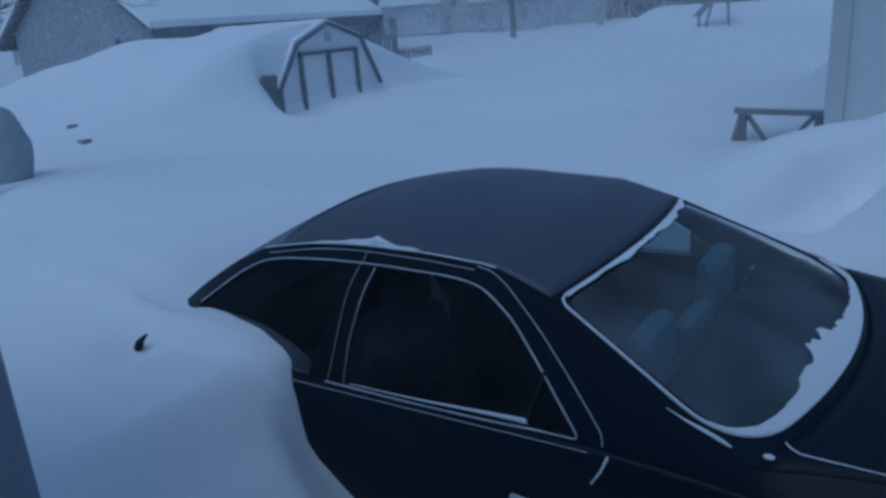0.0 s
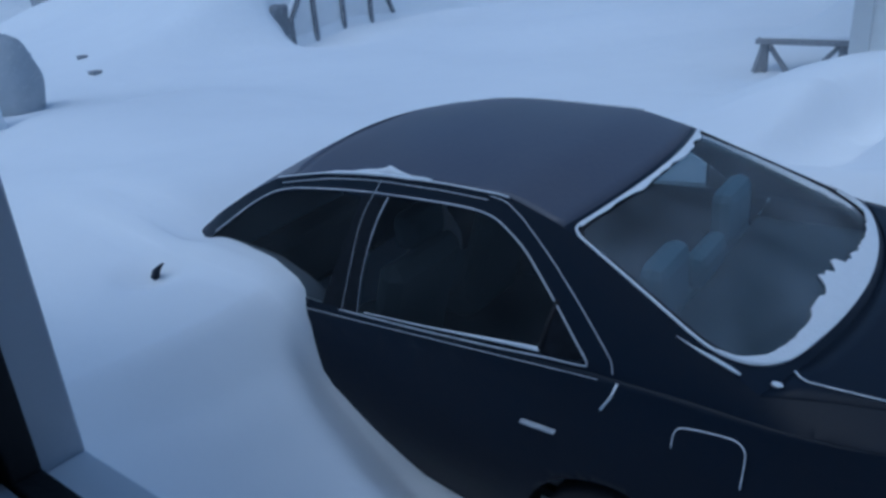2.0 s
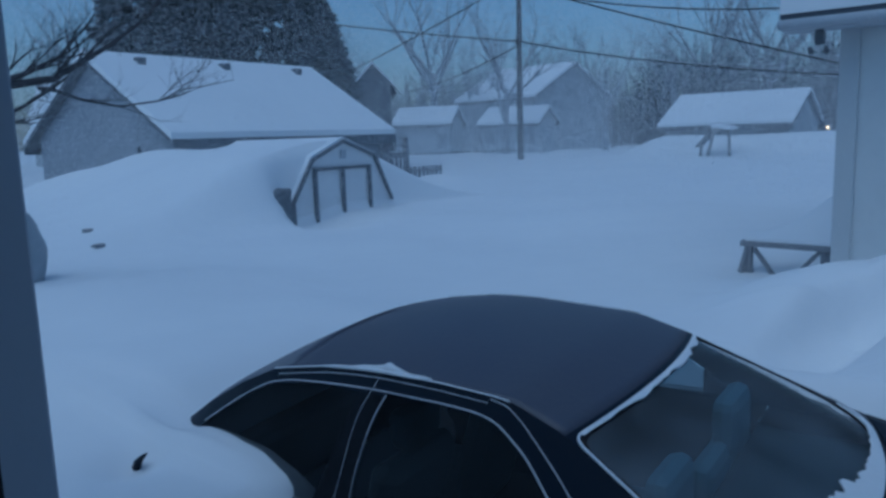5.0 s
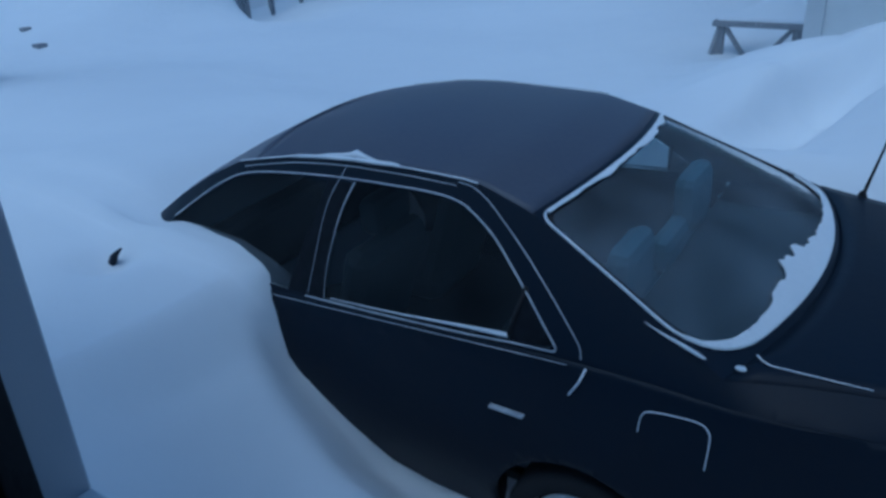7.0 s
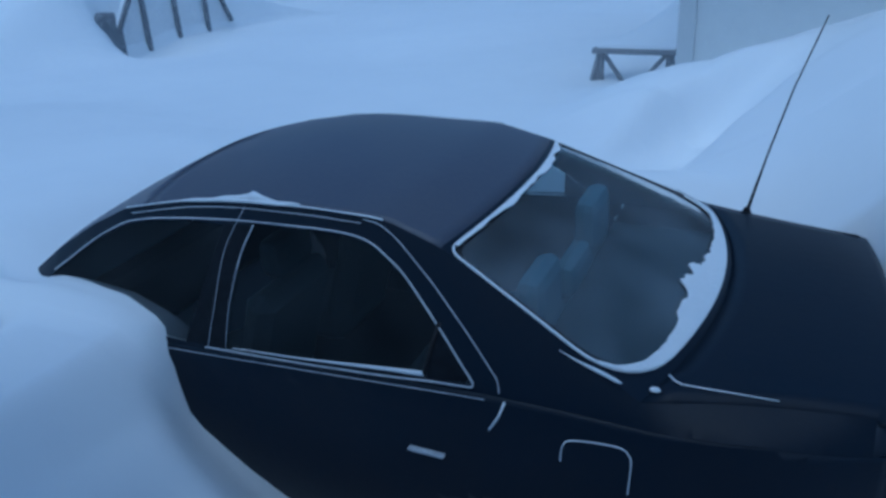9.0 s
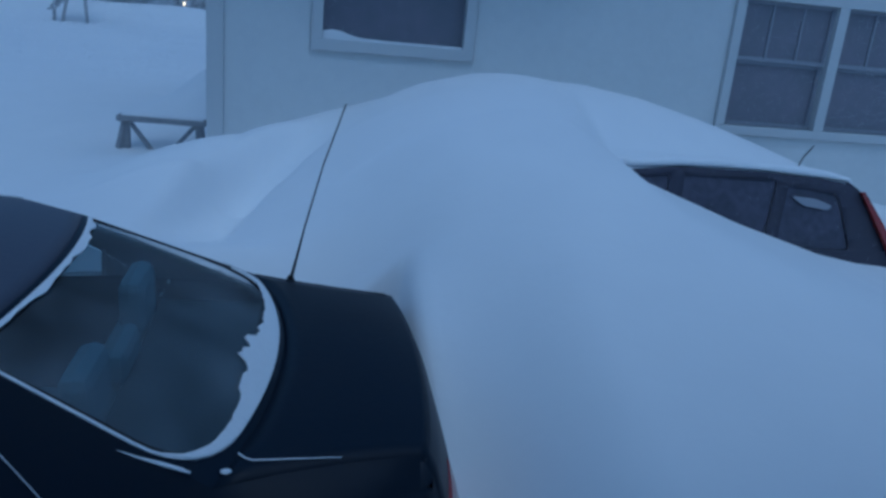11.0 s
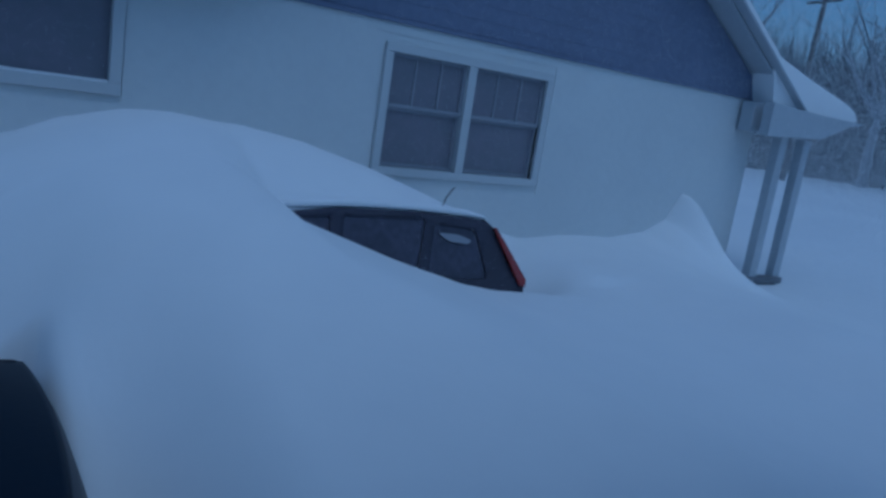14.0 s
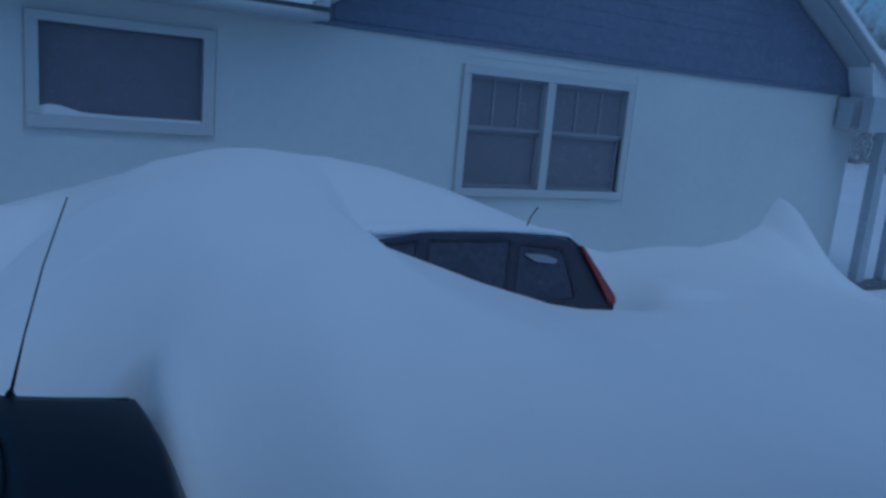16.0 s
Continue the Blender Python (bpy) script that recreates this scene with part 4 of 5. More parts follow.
# ---- the white house beyond the cars ----
W1 = (-0.42, 0.72, 2.08, 2.74)
W2 = (3.16, 5.12, 1.63, 2.71)
WALL_Y, WALL_L, WALL_R, EAVE_Z = 3.60, -1.21, 9.12, 3.0


def rect(x0, x1, z0, z1):
    return [(x0, z0), (x1, z0), (x1, z1), (x0, z1)]


def build_white_house():
    wall = part("wall_north", sheet(rect(WALL_L, WALL_R, 0, EAVE_Z), [rect(*W1), rect(*W2)], lambda x, z: Vector((x, WALL_Y + 0.012, z)), (2, 1)), SIDING, solid=-0.16)
    tagged(wall, "white lap-sided house wall plastered with snow", "wall", kind="structure")
    step = 0.118
    trims = ((W1[0] - 0.10, W1[1] + 0.10, W1[2] - 0.10, W1[3] + 0.08), (W2[0] - 0.10, W2[1] + 0.12, W2[2] - 0.09, W2[3] + 0.10))
    rows = int(round((EAVE_Z - 0.75) / step))
    for r in range(rows):
        z0, z1 = 0.75 + r * step, 0.75 + (r + 1) * step
        spans = [(WALL_L + 0.03, WALL_R)]
        for x0, x1, b, t in trims:
            if z1 > b and z0 < t:
                spans = [s for a, c in spans for s in ((a, min(c, x0)), (max(a, x1), c)) if s[1] - s[0] > 0.02]
        for a, c in spans:
            bm = bmesh.new()
            vs = [bm.verts.new(p) for p in ((a, WALL_Y + 0.003, z0), (c, WALL_Y + 0.003, z0), (c, WALL_Y + 0.006, z1), (a, WALL_Y + 0.006, z1), (a, WALL_Y + 0.011, z0), (c, WALL_Y + 0.011, z0), (c, WALL_Y + 0.011, z1), (a, WALL_Y + 0.011, z1))]
            for f in ((0, 1, 2, 3), (0, 4, 5, 1), (3, 2, 6, 7), (0, 3, 7, 4), (1, 5, 6, 2)):
                bm.faces.new([vs[i] for i in f])
            part("lap_board", bm, SIDING, wall)
    part("corner_board", box((WALL_L - 0.10, WALL_Y - 0.022, 0.3), (WALL_L + 0.03, WALL_Y + 0.10, EAVE_Z - 0.02), 0.006), WHITE_TRIM, wall)
    # other walls of the house
    for name, lo, hi in (("wall_west", (WALL_L, WALL_Y + 0.18, 0), (WALL_L + 0.16, 11.5, EAVE_Z)), ("wall_east", (WALL_R - 0.16, WALL_Y + 0.18, 0), (WALL_R, 11.5, EAVE_Z)), ("wall_back", (WALL_L + 0.16, 11.34, 0), (WALL_R - 0.16, 11.5, EAVE_Z))):
        tagged(part(name, box(lo, hi), SIDING), "white house wall", "wall", kind="structure")
    # gable over the wall: shingle courses
    gl, gr, ridge_x, slope = 1.50, 9.30, 5.40, 0.575
    gable = part("gable_wall", sheet([(gl, EAVE_Z), (gr, EAVE_Z), (ridge_x, EAVE_Z + slope * (gr - ridge_x))], [], lambda x, z: Vector((x, WALL_Y + 0.0, z)), (2, 1)), GABLE, solid=-0.12)
    tagged(gable, "blue-grey shingled gable with wind-blown snow", "gable", kind="structure")
    z = EAVE_Z + 0.02
    while z < EAVE_Z + slope * (gr - ridge_x) - 0.2:
        half = (gr - ridge_x) - (z + 0.14 - EAVE_Z) / slope
        part("shingle_course", box((ridge_x - half, WALL_Y - 0.010, z), (ridge_x + half, WALL_Y - 0.004, z + 0.147)), GABLE, gable)
        z += 0.15
    part("gable_skirt", box((gl, WALL_Y - 0.028, EAVE_Z - 0.03), (gr - 0.05, WALL_Y - 0.003, EAVE_Z + 0.015), 0.004), GABLE, gable)
    # rake overhang of the gable roof
    roof = thing("gable_roof", "snow-covered gable roof with white rake boards", "roof", kind="structure")
    top = Vector((ridge_x, 0, EAVE_Z + slope * (gr - ridge_x)))
    for s in (-1, 1):
        foot = Vector((ridge_x + s * (gr - ridge_x + (0.45 if s > 0 else 0.02)), 0, EAVE_Z - (0.26 if s > 0 else 0.01)))
        for name, y0, y1, lift, thick, mat in (("rake_soffit", WALL_Y - 0.30, WALL_Y + 8.0, 0.05, 0.03, SOFFIT), ("roof_deck", WALL_Y - 0.33, WALL_Y + 8.1, 0.14, 0.10, SHED_TRIM), ("roof_snow", WALL_Y - 0.31, WALL_Y + 8.1, 0.26, 0.14, SNOW)):
            a, b = foot + Vector((0, 0, lift)), top + Vector((0, 0, lift))
            up = Vector((0, 0, thick / 2))
            bm = bmesh.new()
            vs = [bm.verts.new((p.x, y, p.z + o)) for p in (a, b) for y in (y0, y1) for o in (-thick / 2, thick / 2)]
            for f in ((0, 1, 3, 2), (4, 6, 7, 5), (0, 4, 5, 1), (2, 3, 7, 6), (1, 5, 7, 3), (0, 2, 6, 4)):
                bm.faces.new([vs[i] for i in f])
            bmesh.ops.recalc_face_normals(bm, faces=bm.faces)
            part(name, bm, mat, roof)
        part("rake_board", beam(foot + Vector((0, WALL_Y - 0.345, 0.10)), top + Vector((0, WALL_Y - 0.345, 0.10)), 0.19, 0.025), SOFFIT, roof, "white rake board")
    # lower roof with its eave to the camera side
    eave = thing("eave_roof", "low roof with thick snow lying to its gutter", "roof", kind="structure")
    for name, mat, lift, thick, y0 in (("roof_deck", SHED_TRIM, 0.05, 0.06, WALL_Y - 0.32), ("roof_snow", SNOW, 0.16, 0.16, WALL_Y - 0.34)):
        bm = bmesh.new()
        x0, x1 = WALL_L - 0.45, 1.62
        vs = [bm.verts.new((x, y, EAVE_Z + lift + 0.4 * (y - WALL_Y + 0.33) + o)) for x in (x0, x1) for y in (y0, 7.5) for o in (-thick / 2, thick / 2)]
        for f in ((0, 1, 3, 2), (4, 6, 7, 5), (0, 4, 5, 1), (2, 3, 7, 6), (1, 5, 7, 3), (0, 2, 6, 4)):
            bm.faces.new([vs[i] for i in f])
        bmesh.ops.recalc_face_normals(bm, faces=bm.faces)
        part(name, bm, mat, eave)
    part("soffit", box((WALL_L - 0.45, WALL_Y - 0.30, EAVE_Z - 0.035), (1.55, WALL_Y - 0.005, EAVE_Z - 0.005)), SOFFIT, eave)
    part("gutter", tube([(WALL_L - 0.45, WALL_Y - 0.36, EAVE_Z + 0.0), (1.60, WALL_Y - 0.36, EAVE_Z + 0.0)], 0.036, 10), SOFFIT, eave, "pale gutter", smooth=True)
    tagged(part("ceiling", box((WALL_L + 0.16, WALL_Y + 0.18, EAVE_Z - 0.1), (WALL_R - 0.16, 11.3, EAVE_Z - 0.06)), SOFFIT), "plain ceiling inside the white house", "ceiling", kind="structure")
    # single window with snow on its sill
    x0, x1, z0, z1 = W1
    win = thing("window_1", "dark picture window, white trim, snow on its sill", "window", kind="structure")
    part("pane", box((x0, WALL_Y + 0.055, z0), (x1, WALL_Y + 0.065, z1)), WINDOW_DARK, win, "dark glass with a pale curtain behind")
    for lo, hi in (((x0 - 0.085, z0 - 0.09), (x1 + 0.085, z0)), ((x0 - 0.085, z1), (x1 + 0.085, z1 + 0.07)), ((x0 - 0.085, z0), (x0, z1)), ((x1, z0), (x1 + 0.085, z1))):
        part("casing", box((lo[0], WALL_Y - 0.03, lo[1]), (hi[0], WALL_Y + 0.05, hi[1]), 0.005), WHITE_TRIM, win)
    ledge = [(x0 + (x1 - x0) * k / 16, z0 + 0.02 + 0.07 * max(0, 1 - k / 7) * (0.6 + 0.4 * math.sin(k))) for k in range(17)]
    part("sill_snow", sheet([(x0, z0 - 0.01), (x1, z0 - 0.01)] + ledge[::-1], [], lambda x, z: Vector((x, WALL_Y + 0.0, z)), (0.3, 0.2)), SNOW, win, "snow drifted on the sill", solid=-0.05)
    # twin window
    x0, x1, z0, z1 = W2
    win = thing("window_2", "twin double-hung window with white frames", "window", kind="structure")
    for lo, hi in (((x0 - 0.085, z0 - 0.08), (x1 + 0.085, z0)), ((x0 - 0.085, z1), (x1 + 0.085, z1 + 0.085)), ((x0 - 0.085, z0), (x0, z1)), ((x1, z0), (x1 + 0.085, z1)), ((4.055, z0), (4.155, z1))):
        part("casing", box((lo[0], WALL_Y - 0.03, lo[1]), (hi[0], WALL_Y + 0.05, hi[1]), 0.005), WHITE_TRIM, win)
    for a, b in ((x0, 4.055), (4.155, x1)):
        mid = (z0 + z1) / 2 + 0.03
        for s0, s1, y, name in ((z0, mid, 0.045, "lower_sash"), (mid, z1, 0.02, "upper_sash")):
            part("pane", box((a + 0.03, WALL_Y + y + 0.018, s0 + 0.03), (b - 0.03, WALL_Y + y + 0.024, s1 - 0.02)), WINDOW_DARK, win, "dark glass pane")
            bm = box((a, WALL_Y + y, s0), (a + 0.035, WALL_Y + y + 0.03, s1))
            box((b - 0.035, WALL_Y + y, s0), (b, WALL_Y + y + 0.03, s1), 0, bm)
            box((a + 0.035, WALL_Y + y, s0), (b - 0.035, WALL_Y + y + 0.03, s0 + 0.035), 0, bm)
            box((a + 0.035, WALL_Y + y, s1 - 0.03), (b - 0.035, WALL_Y + y + 0.03, s1), 0, bm)
            part(name, bm, SASH, win)
            if name == "upper_sash":
                for k in (1, 2):
                    xm = a + (b - a) * k / 3
                    part("muntin", box((xm - 0.009, WALL_Y + y + 0.006, s0 + 0.035), (xm + 0.009, WALL_Y + y + 0.016, s1 - 0.03)), SASH, win)
    part("inner_curtain", box((x0, WALL_Y + 0.12, z0), (x1, WALL_Y + 0.13, z1)), CURTAIN, win)
    # security lamp under the eave's end
    lamp = thing("security_lamp", "small dark flood lamp under the eave", "lamp", pose(-1.42, 3.42, 2.84))
    for dx in (-0.05, 0.05):
        bm = bmesh.new()
        bmesh.ops.create_cone(bm, cap_ends=True, segments=14, radius1=0.021, radius2=0.013, depth=0.055, matrix=Matrix.Translation((dx, -0.03, -0.02)) @ Matrix.Rotation(radians(60), 4, "X"))
        part("lamp_head", bm, SHED_TRIM, lamp)
    part("lamp_bracket", box((-0.03, -0.02, 0.02), (0.03, 0.03, 0.12)), SHED_TRIM, lamp)
    # porch at the far corner
    porch = thing("porch", "small open porch with white posts and snow on its rail", "porch", kind="structure")
    beam_shape = [(8.64, 2.52), (9.95, 2.60), (10.7, 2.86), (11.15, 2.93), (9.9, 2.92), (8.64, 2.96)]
    part("porch_beam", sheet(beam_shape, [], lambda x, z: Vector((x, 3.22, z)), (1, 1)), SOFFIT, porch, solid=0.14)
    part("porch_return", box((8.66, 3.365, 2.56), (9.10, 3.565, 2.95), 0.01), SOFFIT, porch)
    part("porch_soffit", box((8.95, 3.37, 2.76), (10.6, 5.6, 2.80)), SOFFIT, porch)
    for x in (9.30, 9.90):
        part("porch_post", box((x - 0.085, 3.22, 0.3), (x + 0.085, 3.35, 2.56), 0.01), SOFFIT, porch)
    drift = rounded([(8.9, 2.96), (9.9, 2.935), (11.18, 2.945), (11.15, 3.05), (10.9, 3.16), (9.6, 3.40), (8.7, 3.60)], [0.02, 0.02, 0.03, 0.08, 0.2, 0.2, 0.05])
    part("porch_roof_snow", sheet(drift, [], lambda x, z: Vector((x, 3.27, z)), (0.5, 0.3)), SNOW, porch, "smooth snow lying on the porch roof", solid=-2.2)
    part("porch_rail", box((8.86, 3.16, 0.46), (9.98, 3.34, 0.55), 0.012), SHED_TRIM, porch, "dark rail end jutting out of the snow")
    part("porch_step", box((8.72, 3.06, 0.36), (9.04, 3.30, 0.54), 0.03), SHED_TRIM, porch)


build_white_house()


# ---- bench by the corner ----
def build_bench():
    b = thing("wooden_bench", "weathered timber rail with braced legs in snow", "bench", pose(-1.87, 4.8, 0))
    part("top_rail", beam((-0.40, 0, 1.18), (0.40, 0, 1.165), 0.16, 0.05, None, 0.006), WOOD, b)
    part("rail_snow", beam((-0.36, 0, 1.212), (0.38, 0, 1.197), 0.12, 0.02, None, 0.006), SNOW, b)
    for x in (-0.335, 0.335):
        part("leg", beam((x, 0, 0.6), (x, 0, 1.15), 0.07, 0.07, None, 0.004), WOOD, b)
        part("splayed_leg", beam((x * 1.32, -0.12, 0.62), (x * 1.0, 0.0, 1.14), 0.05, 0.06, None, 0.004), WOOD, b)
    part("brace", beam((-0.29, 0, 1.13), (-0.08, 0, 0.84), 0.04, 0.04, None, 0.004), WOOD, b)
    part("brace", beam((0.29, 0, 1.13), (0.04, 0, 0.84), 0.04, 0.04, None, 0.004), WOOD, b)


build_bench()


# ---- garden shed ----
def build_shed():
    s = thing("garden_shed", "gambrel garden shed with dark trim, buried in snow", "shed")
    X = -9.9
    prof = [(5.93, 0.0), (5.93, 1.26), (6.42, 1.96), (7.22, 2.28), (8.04, 1.99), (8.50, 1.12), (8.50, 0.0)]
    bm = sheet(prof, [], lambda y, z: Vector((X - 0.02, y, z)), (1, 1))
    part("front_wall", bm, SHED_WALL, s, "pale front wall", solid=-0.05)
    for a, b in zip(prof[1:5], prof[2:6]):
        part("gable_trim", beam((X + 0.02, *a), (X + 0.02, *b), 0.065, 0.05), SHED_TRIM, s)
        bm = bmesh.new()
        vs = [bm.verts.new((x, p[0], p[1] + o)) for x in (X - 0.01, X - 3.0) for p in (a, b) for o in (0.02, 0.07)]
        for f in ((0, 1, 3, 2), (4, 6, 7, 5), (0, 4, 5, 1), (2, 3, 7, 6), (1, 5, 7, 3), (0, 2, 6, 4)):
            bm.faces.new([vs[i] for i in f])
        bmesh.ops.recalc_face_normals(bm, faces=bm.faces)
        part("roof_snow", bm, SNOW if a[1] > 1.9 or b[1] > 1.9 else SHED_TRIM, s)
    part("corner_post", box((X - 0.03, 5.89, 0.3), (X + 0.035, 5.97, 1.26)), SHED_TRIM, s)
    part("lintel", box((X - 0.01, 6.44, 1.765), (X + 0.035, 7.92, 1.825)), SHED_TRIM, s)
    for y in (6.47, 7.16, 7.88):
        part("door_stile", box((X - 0.01, y - 0.04, 0.5), (X + 0.035, y + 0.04, 1.765)), SHED_TRIM, s)
    part("gable_vent", box((X - 0.01, 7.14, 1.96), (X + 0.015, 7.28, 2.12), 0.005), SOFFIT, s)
    part("side_wall", box((X - 3.0, 5.90, 0.0), (X - 0.05, 5.95, 1.27)), SHED_TRIM, s)
    part("far_side_wall", box((X - 3.0, 8.47, 0.0), (X - 0.05, 8.52, 1.12)), SHED_TRIM, s)
    part("back_wall", box((X - 3.0, 5.95, 0.0), (X - 2.95, 8.47, 1.9)), SHED_TRIM, s)
    # Added dark block in place of the shaded gap at the shed's eave
    stand_in = thing("eave_shade_block", "dark block for the shaded eave gap beside the shed", "bundle", pose(-9.70, 5.44, 0.50) @ Matrix.Diagonal((0.75, 0.72, 0.8, 1)))
    bm = box((-0.28, -0.27, 0.6), (0.22, 0.24, 1.30), 0.06)
    bmesh.ops.subdivide_edges(bm, edges=bm.edges[:], cuts=2, use_grid_fill=True)
    for v in bm.verts:
        v.co += 0.05 * noise.noise_vector(v.co * 4)
        v.co.z -= 0.25 * max(0, -v.co.y - 0.02)
    part("gap_block", bm, SHED_TRIM, stand_in)


build_shed()


# ---- grey garage with its big snow roof ----
def slab(name, a, b, c, d, thick, mat, parent, label=""):
    """A slab on four corners, thick upwards."""
    bm = bmesh.new()
    vs = [bm.verts.new(Vector(p) + Vector((0, 0, o))) for p in (a, b, c, d) for o in (0, thick)]
    for f in ((0, 2, 4, 6), (1, 7, 5, 3), (0, 1, 3, 2), (2, 3, 5, 4), (4, 5, 7, 6), (6, 7, 1, 0)):
        bm.faces.new([vs[i] for i in f])
    bmesh.ops.recalc_face_normals(bm, faces=bm.faces)
    return part(name, bm, mat, parent, label)


def build_gabled(name, label, category, x_eave, x_ridge, y0, y1, z_eave, z_ridge, wall, over=0.25, snow=0.14):
    """A gabled building whose ridge runs along y."""
    g = thing(name, label, category)
    xb = 2 * x_ridge - x_eave
    lo, hi = min(x_eave, xb) + over * 1.5, max(x_eave, xb) - over * 1.5
    w = lambda x: z_eave + (z_ridge - z_eave) * (1 - abs(x - x_ridge) / abs(x_eave - x_ridge)) - 0.03
    for y, name2 in ((y0 + over, "gable_wall"), (y1 - over - 0.1, "gable_wall")):
        part(name2, sheet([(lo, 0), (hi, 0), (hi, w(hi)), (x_ridge, z_ridge - 0.03), (lo, w(lo))], [], lambda x, z, q=y: Vector((x, q, z)), (3, 2)), wall, g, solid=-0.1)
    for x in (lo, hi):
        part("side_wall", box((x - 0.06, y0 + over + 0.1, 0), (x + 0.06, y1 - over - 0.1, w(x) - 0.02)), wall, g)
    for xe in (x_eave, xb):
        slab("roof_deck", (xe, y0, z_eave - 0.1), (xe, y1, z_eave - 0.1), (x_ridge, y1, z_ridge - 0.1), (x_ridge, y0, z_ridge - 0.1), 0.1, SHED_TRIM, g)
        slab("roof_snow", (xe, y0, z_eave + 0.004), (xe, y1, z_eave + 0.004), (x_ridge, y1, z_ridge + 0.004), (x_ridge, y0, z_ridge + 0.004), snow, SNOW, g, "even blanket of snow on the roof")
        part("fascia", box((xe - 0.02, y0, z_eave - 0.24), (xe + 0.02, y1, z_eave - 0.02)), SHED_TRIM, g)
    return g


gar = build_gabled("garage", "grey garage under a wide snow-covered roof", "garage", -13.8, -17.0, 6.3, 13.35, 2.42, 4.36, GARAGE_WALL)
for y in (7.5, 9.9, 12.4):
    part("roof_vent", box((-16.72, y - 0.10, 4.16), (-16.48, y + 0.10, 4.37), 0.02), SHED_TRIM, gar, "dark roof vent")
part("snow_on_wall", sheet(rounded([(-15.9, 0.9), (-13.9, 0.9), (-14.3, 1.7), (-14.9, 2.1), (-15.5, 1.6)], 0.3), [], lambda x, z: Vector((x, 6.52, z)), (0.4, 0.4)), SNOW, gar, "snow plastered on the gable wall", solid=0.03)
part("drain_pipe", tube([(-15.3, 6.47, 0.9), (-15.3, 6.47, 2.3)], 0.04, 8), SHED_TRIM, gar)


def build_fence(name, label, x, y0, y1, z0, z1, step, post_last=True):
    f = thing(name, label, "fence")
    for z in (z0 + 0.12, z1 - 0.12):
        part("fence_rail", box((x - 0.03, y0, z - 0.04), (x + 0.0, y1, z + 0.04)), WOOD, f)
    n = int((y1 - y0) / step)
    for k in range(n + 1):
        y = y0 + k * step
        part("picket", box((x + 0.002, y - step * 0.3, z0 - 0.5), (x + 0.025, y + step * 0.3, z1)), WOOD, f)
    if post_last:
        part("fence_post", box((x - 0.07, y1 - 0.06, 0.5), (x + 0.05, y1 + 0.06, 2.32)), WOOD, f)


build_fence("picket_fence", "weathered picket fence panel beside the garage", -13.6, 12.6, 13.55, 1.2, 1.92, 0.17)
build_fence("low_fence", "low fence mostly under snow", -13.4, 13.45, 14.85, 1.0, 1.50, 0.2, False)


# ---- things left of the shed and in the far yard ----
def lump(name, label, category, at, size, mat, seed, snow=True):
    t = thing(name, label, category, pose(*at))
    bm = bmesh.new()
    bmesh.ops.create_icosphere(bm, subdivisions=4, radius=1)
    for v in bm.verts:
        v.co *= 1 + 0.13 * noise.fractal(v.co * 1.3 + Vector((seed, 0, 0)), 1.0, 2.0, 3)
        v.co = Vector((v.co.x * size[0], v.co.y * size[1], v.co.z * size[2]))
    part(name + "_body", bm, mat, t, smooth=True)
    if snow:
        bm = bmesh.new()
        bmesh.ops.create_icosphere(bm, subdivisions=3, radius=1)
        for v in bm.verts:
            v.co *= 1 + 0.25 * noise.fractal(v.co * 1.7 + Vector((seed + 5, 0, 0)), 1.0, 2.0, 3)
            v.co = Vector((v.co.x * size[0] * 0.85, v.co.y * size[1] * 0.85, size[2] * (0.78 + 0.35 * v.co.z)))
        part("snow_cap", bm, SNOW, t, smooth=True)
    return t


lump("shrub", "grey wind-scoured shrub crusted with snow", "shrub", (-8.3, 0.66, 1.22), (0.38, 0.34, 0.50), FAR_WALL, 3, False)
lump("shrub", "snow-loaded shrub beside the window", "shrub", (-7.2, -0.15, 1.15), (0.28, 0.26, 0.55), SNOW, 9)
for k, (x, y, z, l, a) in enumerate([(-11.9, 2.5, None, 0.22, 0.1), (-10.4, 2.6, None, 0.12, 0.5), (-9.6, 2.3, None, 0.14, 1.0)]):
    b = thing("plank", "dark plank end showing through snow", "plank", pose(x, y, float(snow_height(np.array(x), np.array(y))) + 0.02, 0, 0, 60 + 20 * k))
    part("board", box((-l / 2, -0.05, -0.04), (l / 2, 0.05, 0.015), 0.006), WOOD, b)


def build_pole(x, y, height, label, arms=True):
    p = thing("utility_pole", label, "pole", pose(x, y, 0))
    part("shaft", tube([(0, 0, 0), (0, 0, height / 2), (0.05, 0, height)], [0.17, 0.15, 0.12], 10), POLE_WOOD, p, smooth=True)
    if arms:
        part("bracket", box((-0.12, -0.22, 6.95), (0.12, -0.10, 7.25), 0.02), POLE_WOOD, p)
    return p


build_pole(-20.75, 32.0, 10.5, "tall wooden utility pole standing in the snow")
far_pole = build_pole(38.0, 20.0, 11.5, "dark utility pole with a crossarm beyond the porch", False)
part("crossarm", beam((-0.3, -1.1, 10.4), (0.3, 1.1, 10.4), 0.1, 0.12), POLE_WOOD, far_pole)


def build_wire(a, b, sag, label="dark overhead wire between utility poles"):
    pts = [Vector(a).lerp(Vector(b), k / 24) - Vector((0, 0, sag * 4 * (k / 24) * (1 - k / 24))) for k in range(25)]
    ob = part("overhead_wire", tube(pts, 0.04, 5), METAL_ROD)
    tagged(ob, label, "wire", "overhead wires")


build_wire((-20.8, 31.85, 7.15), (-56.7, 32.0, 14.77), 0.5)
build_wire((-20.8, 31.85, 7.15), (4.0, 32.0, 3.6), 0.7)
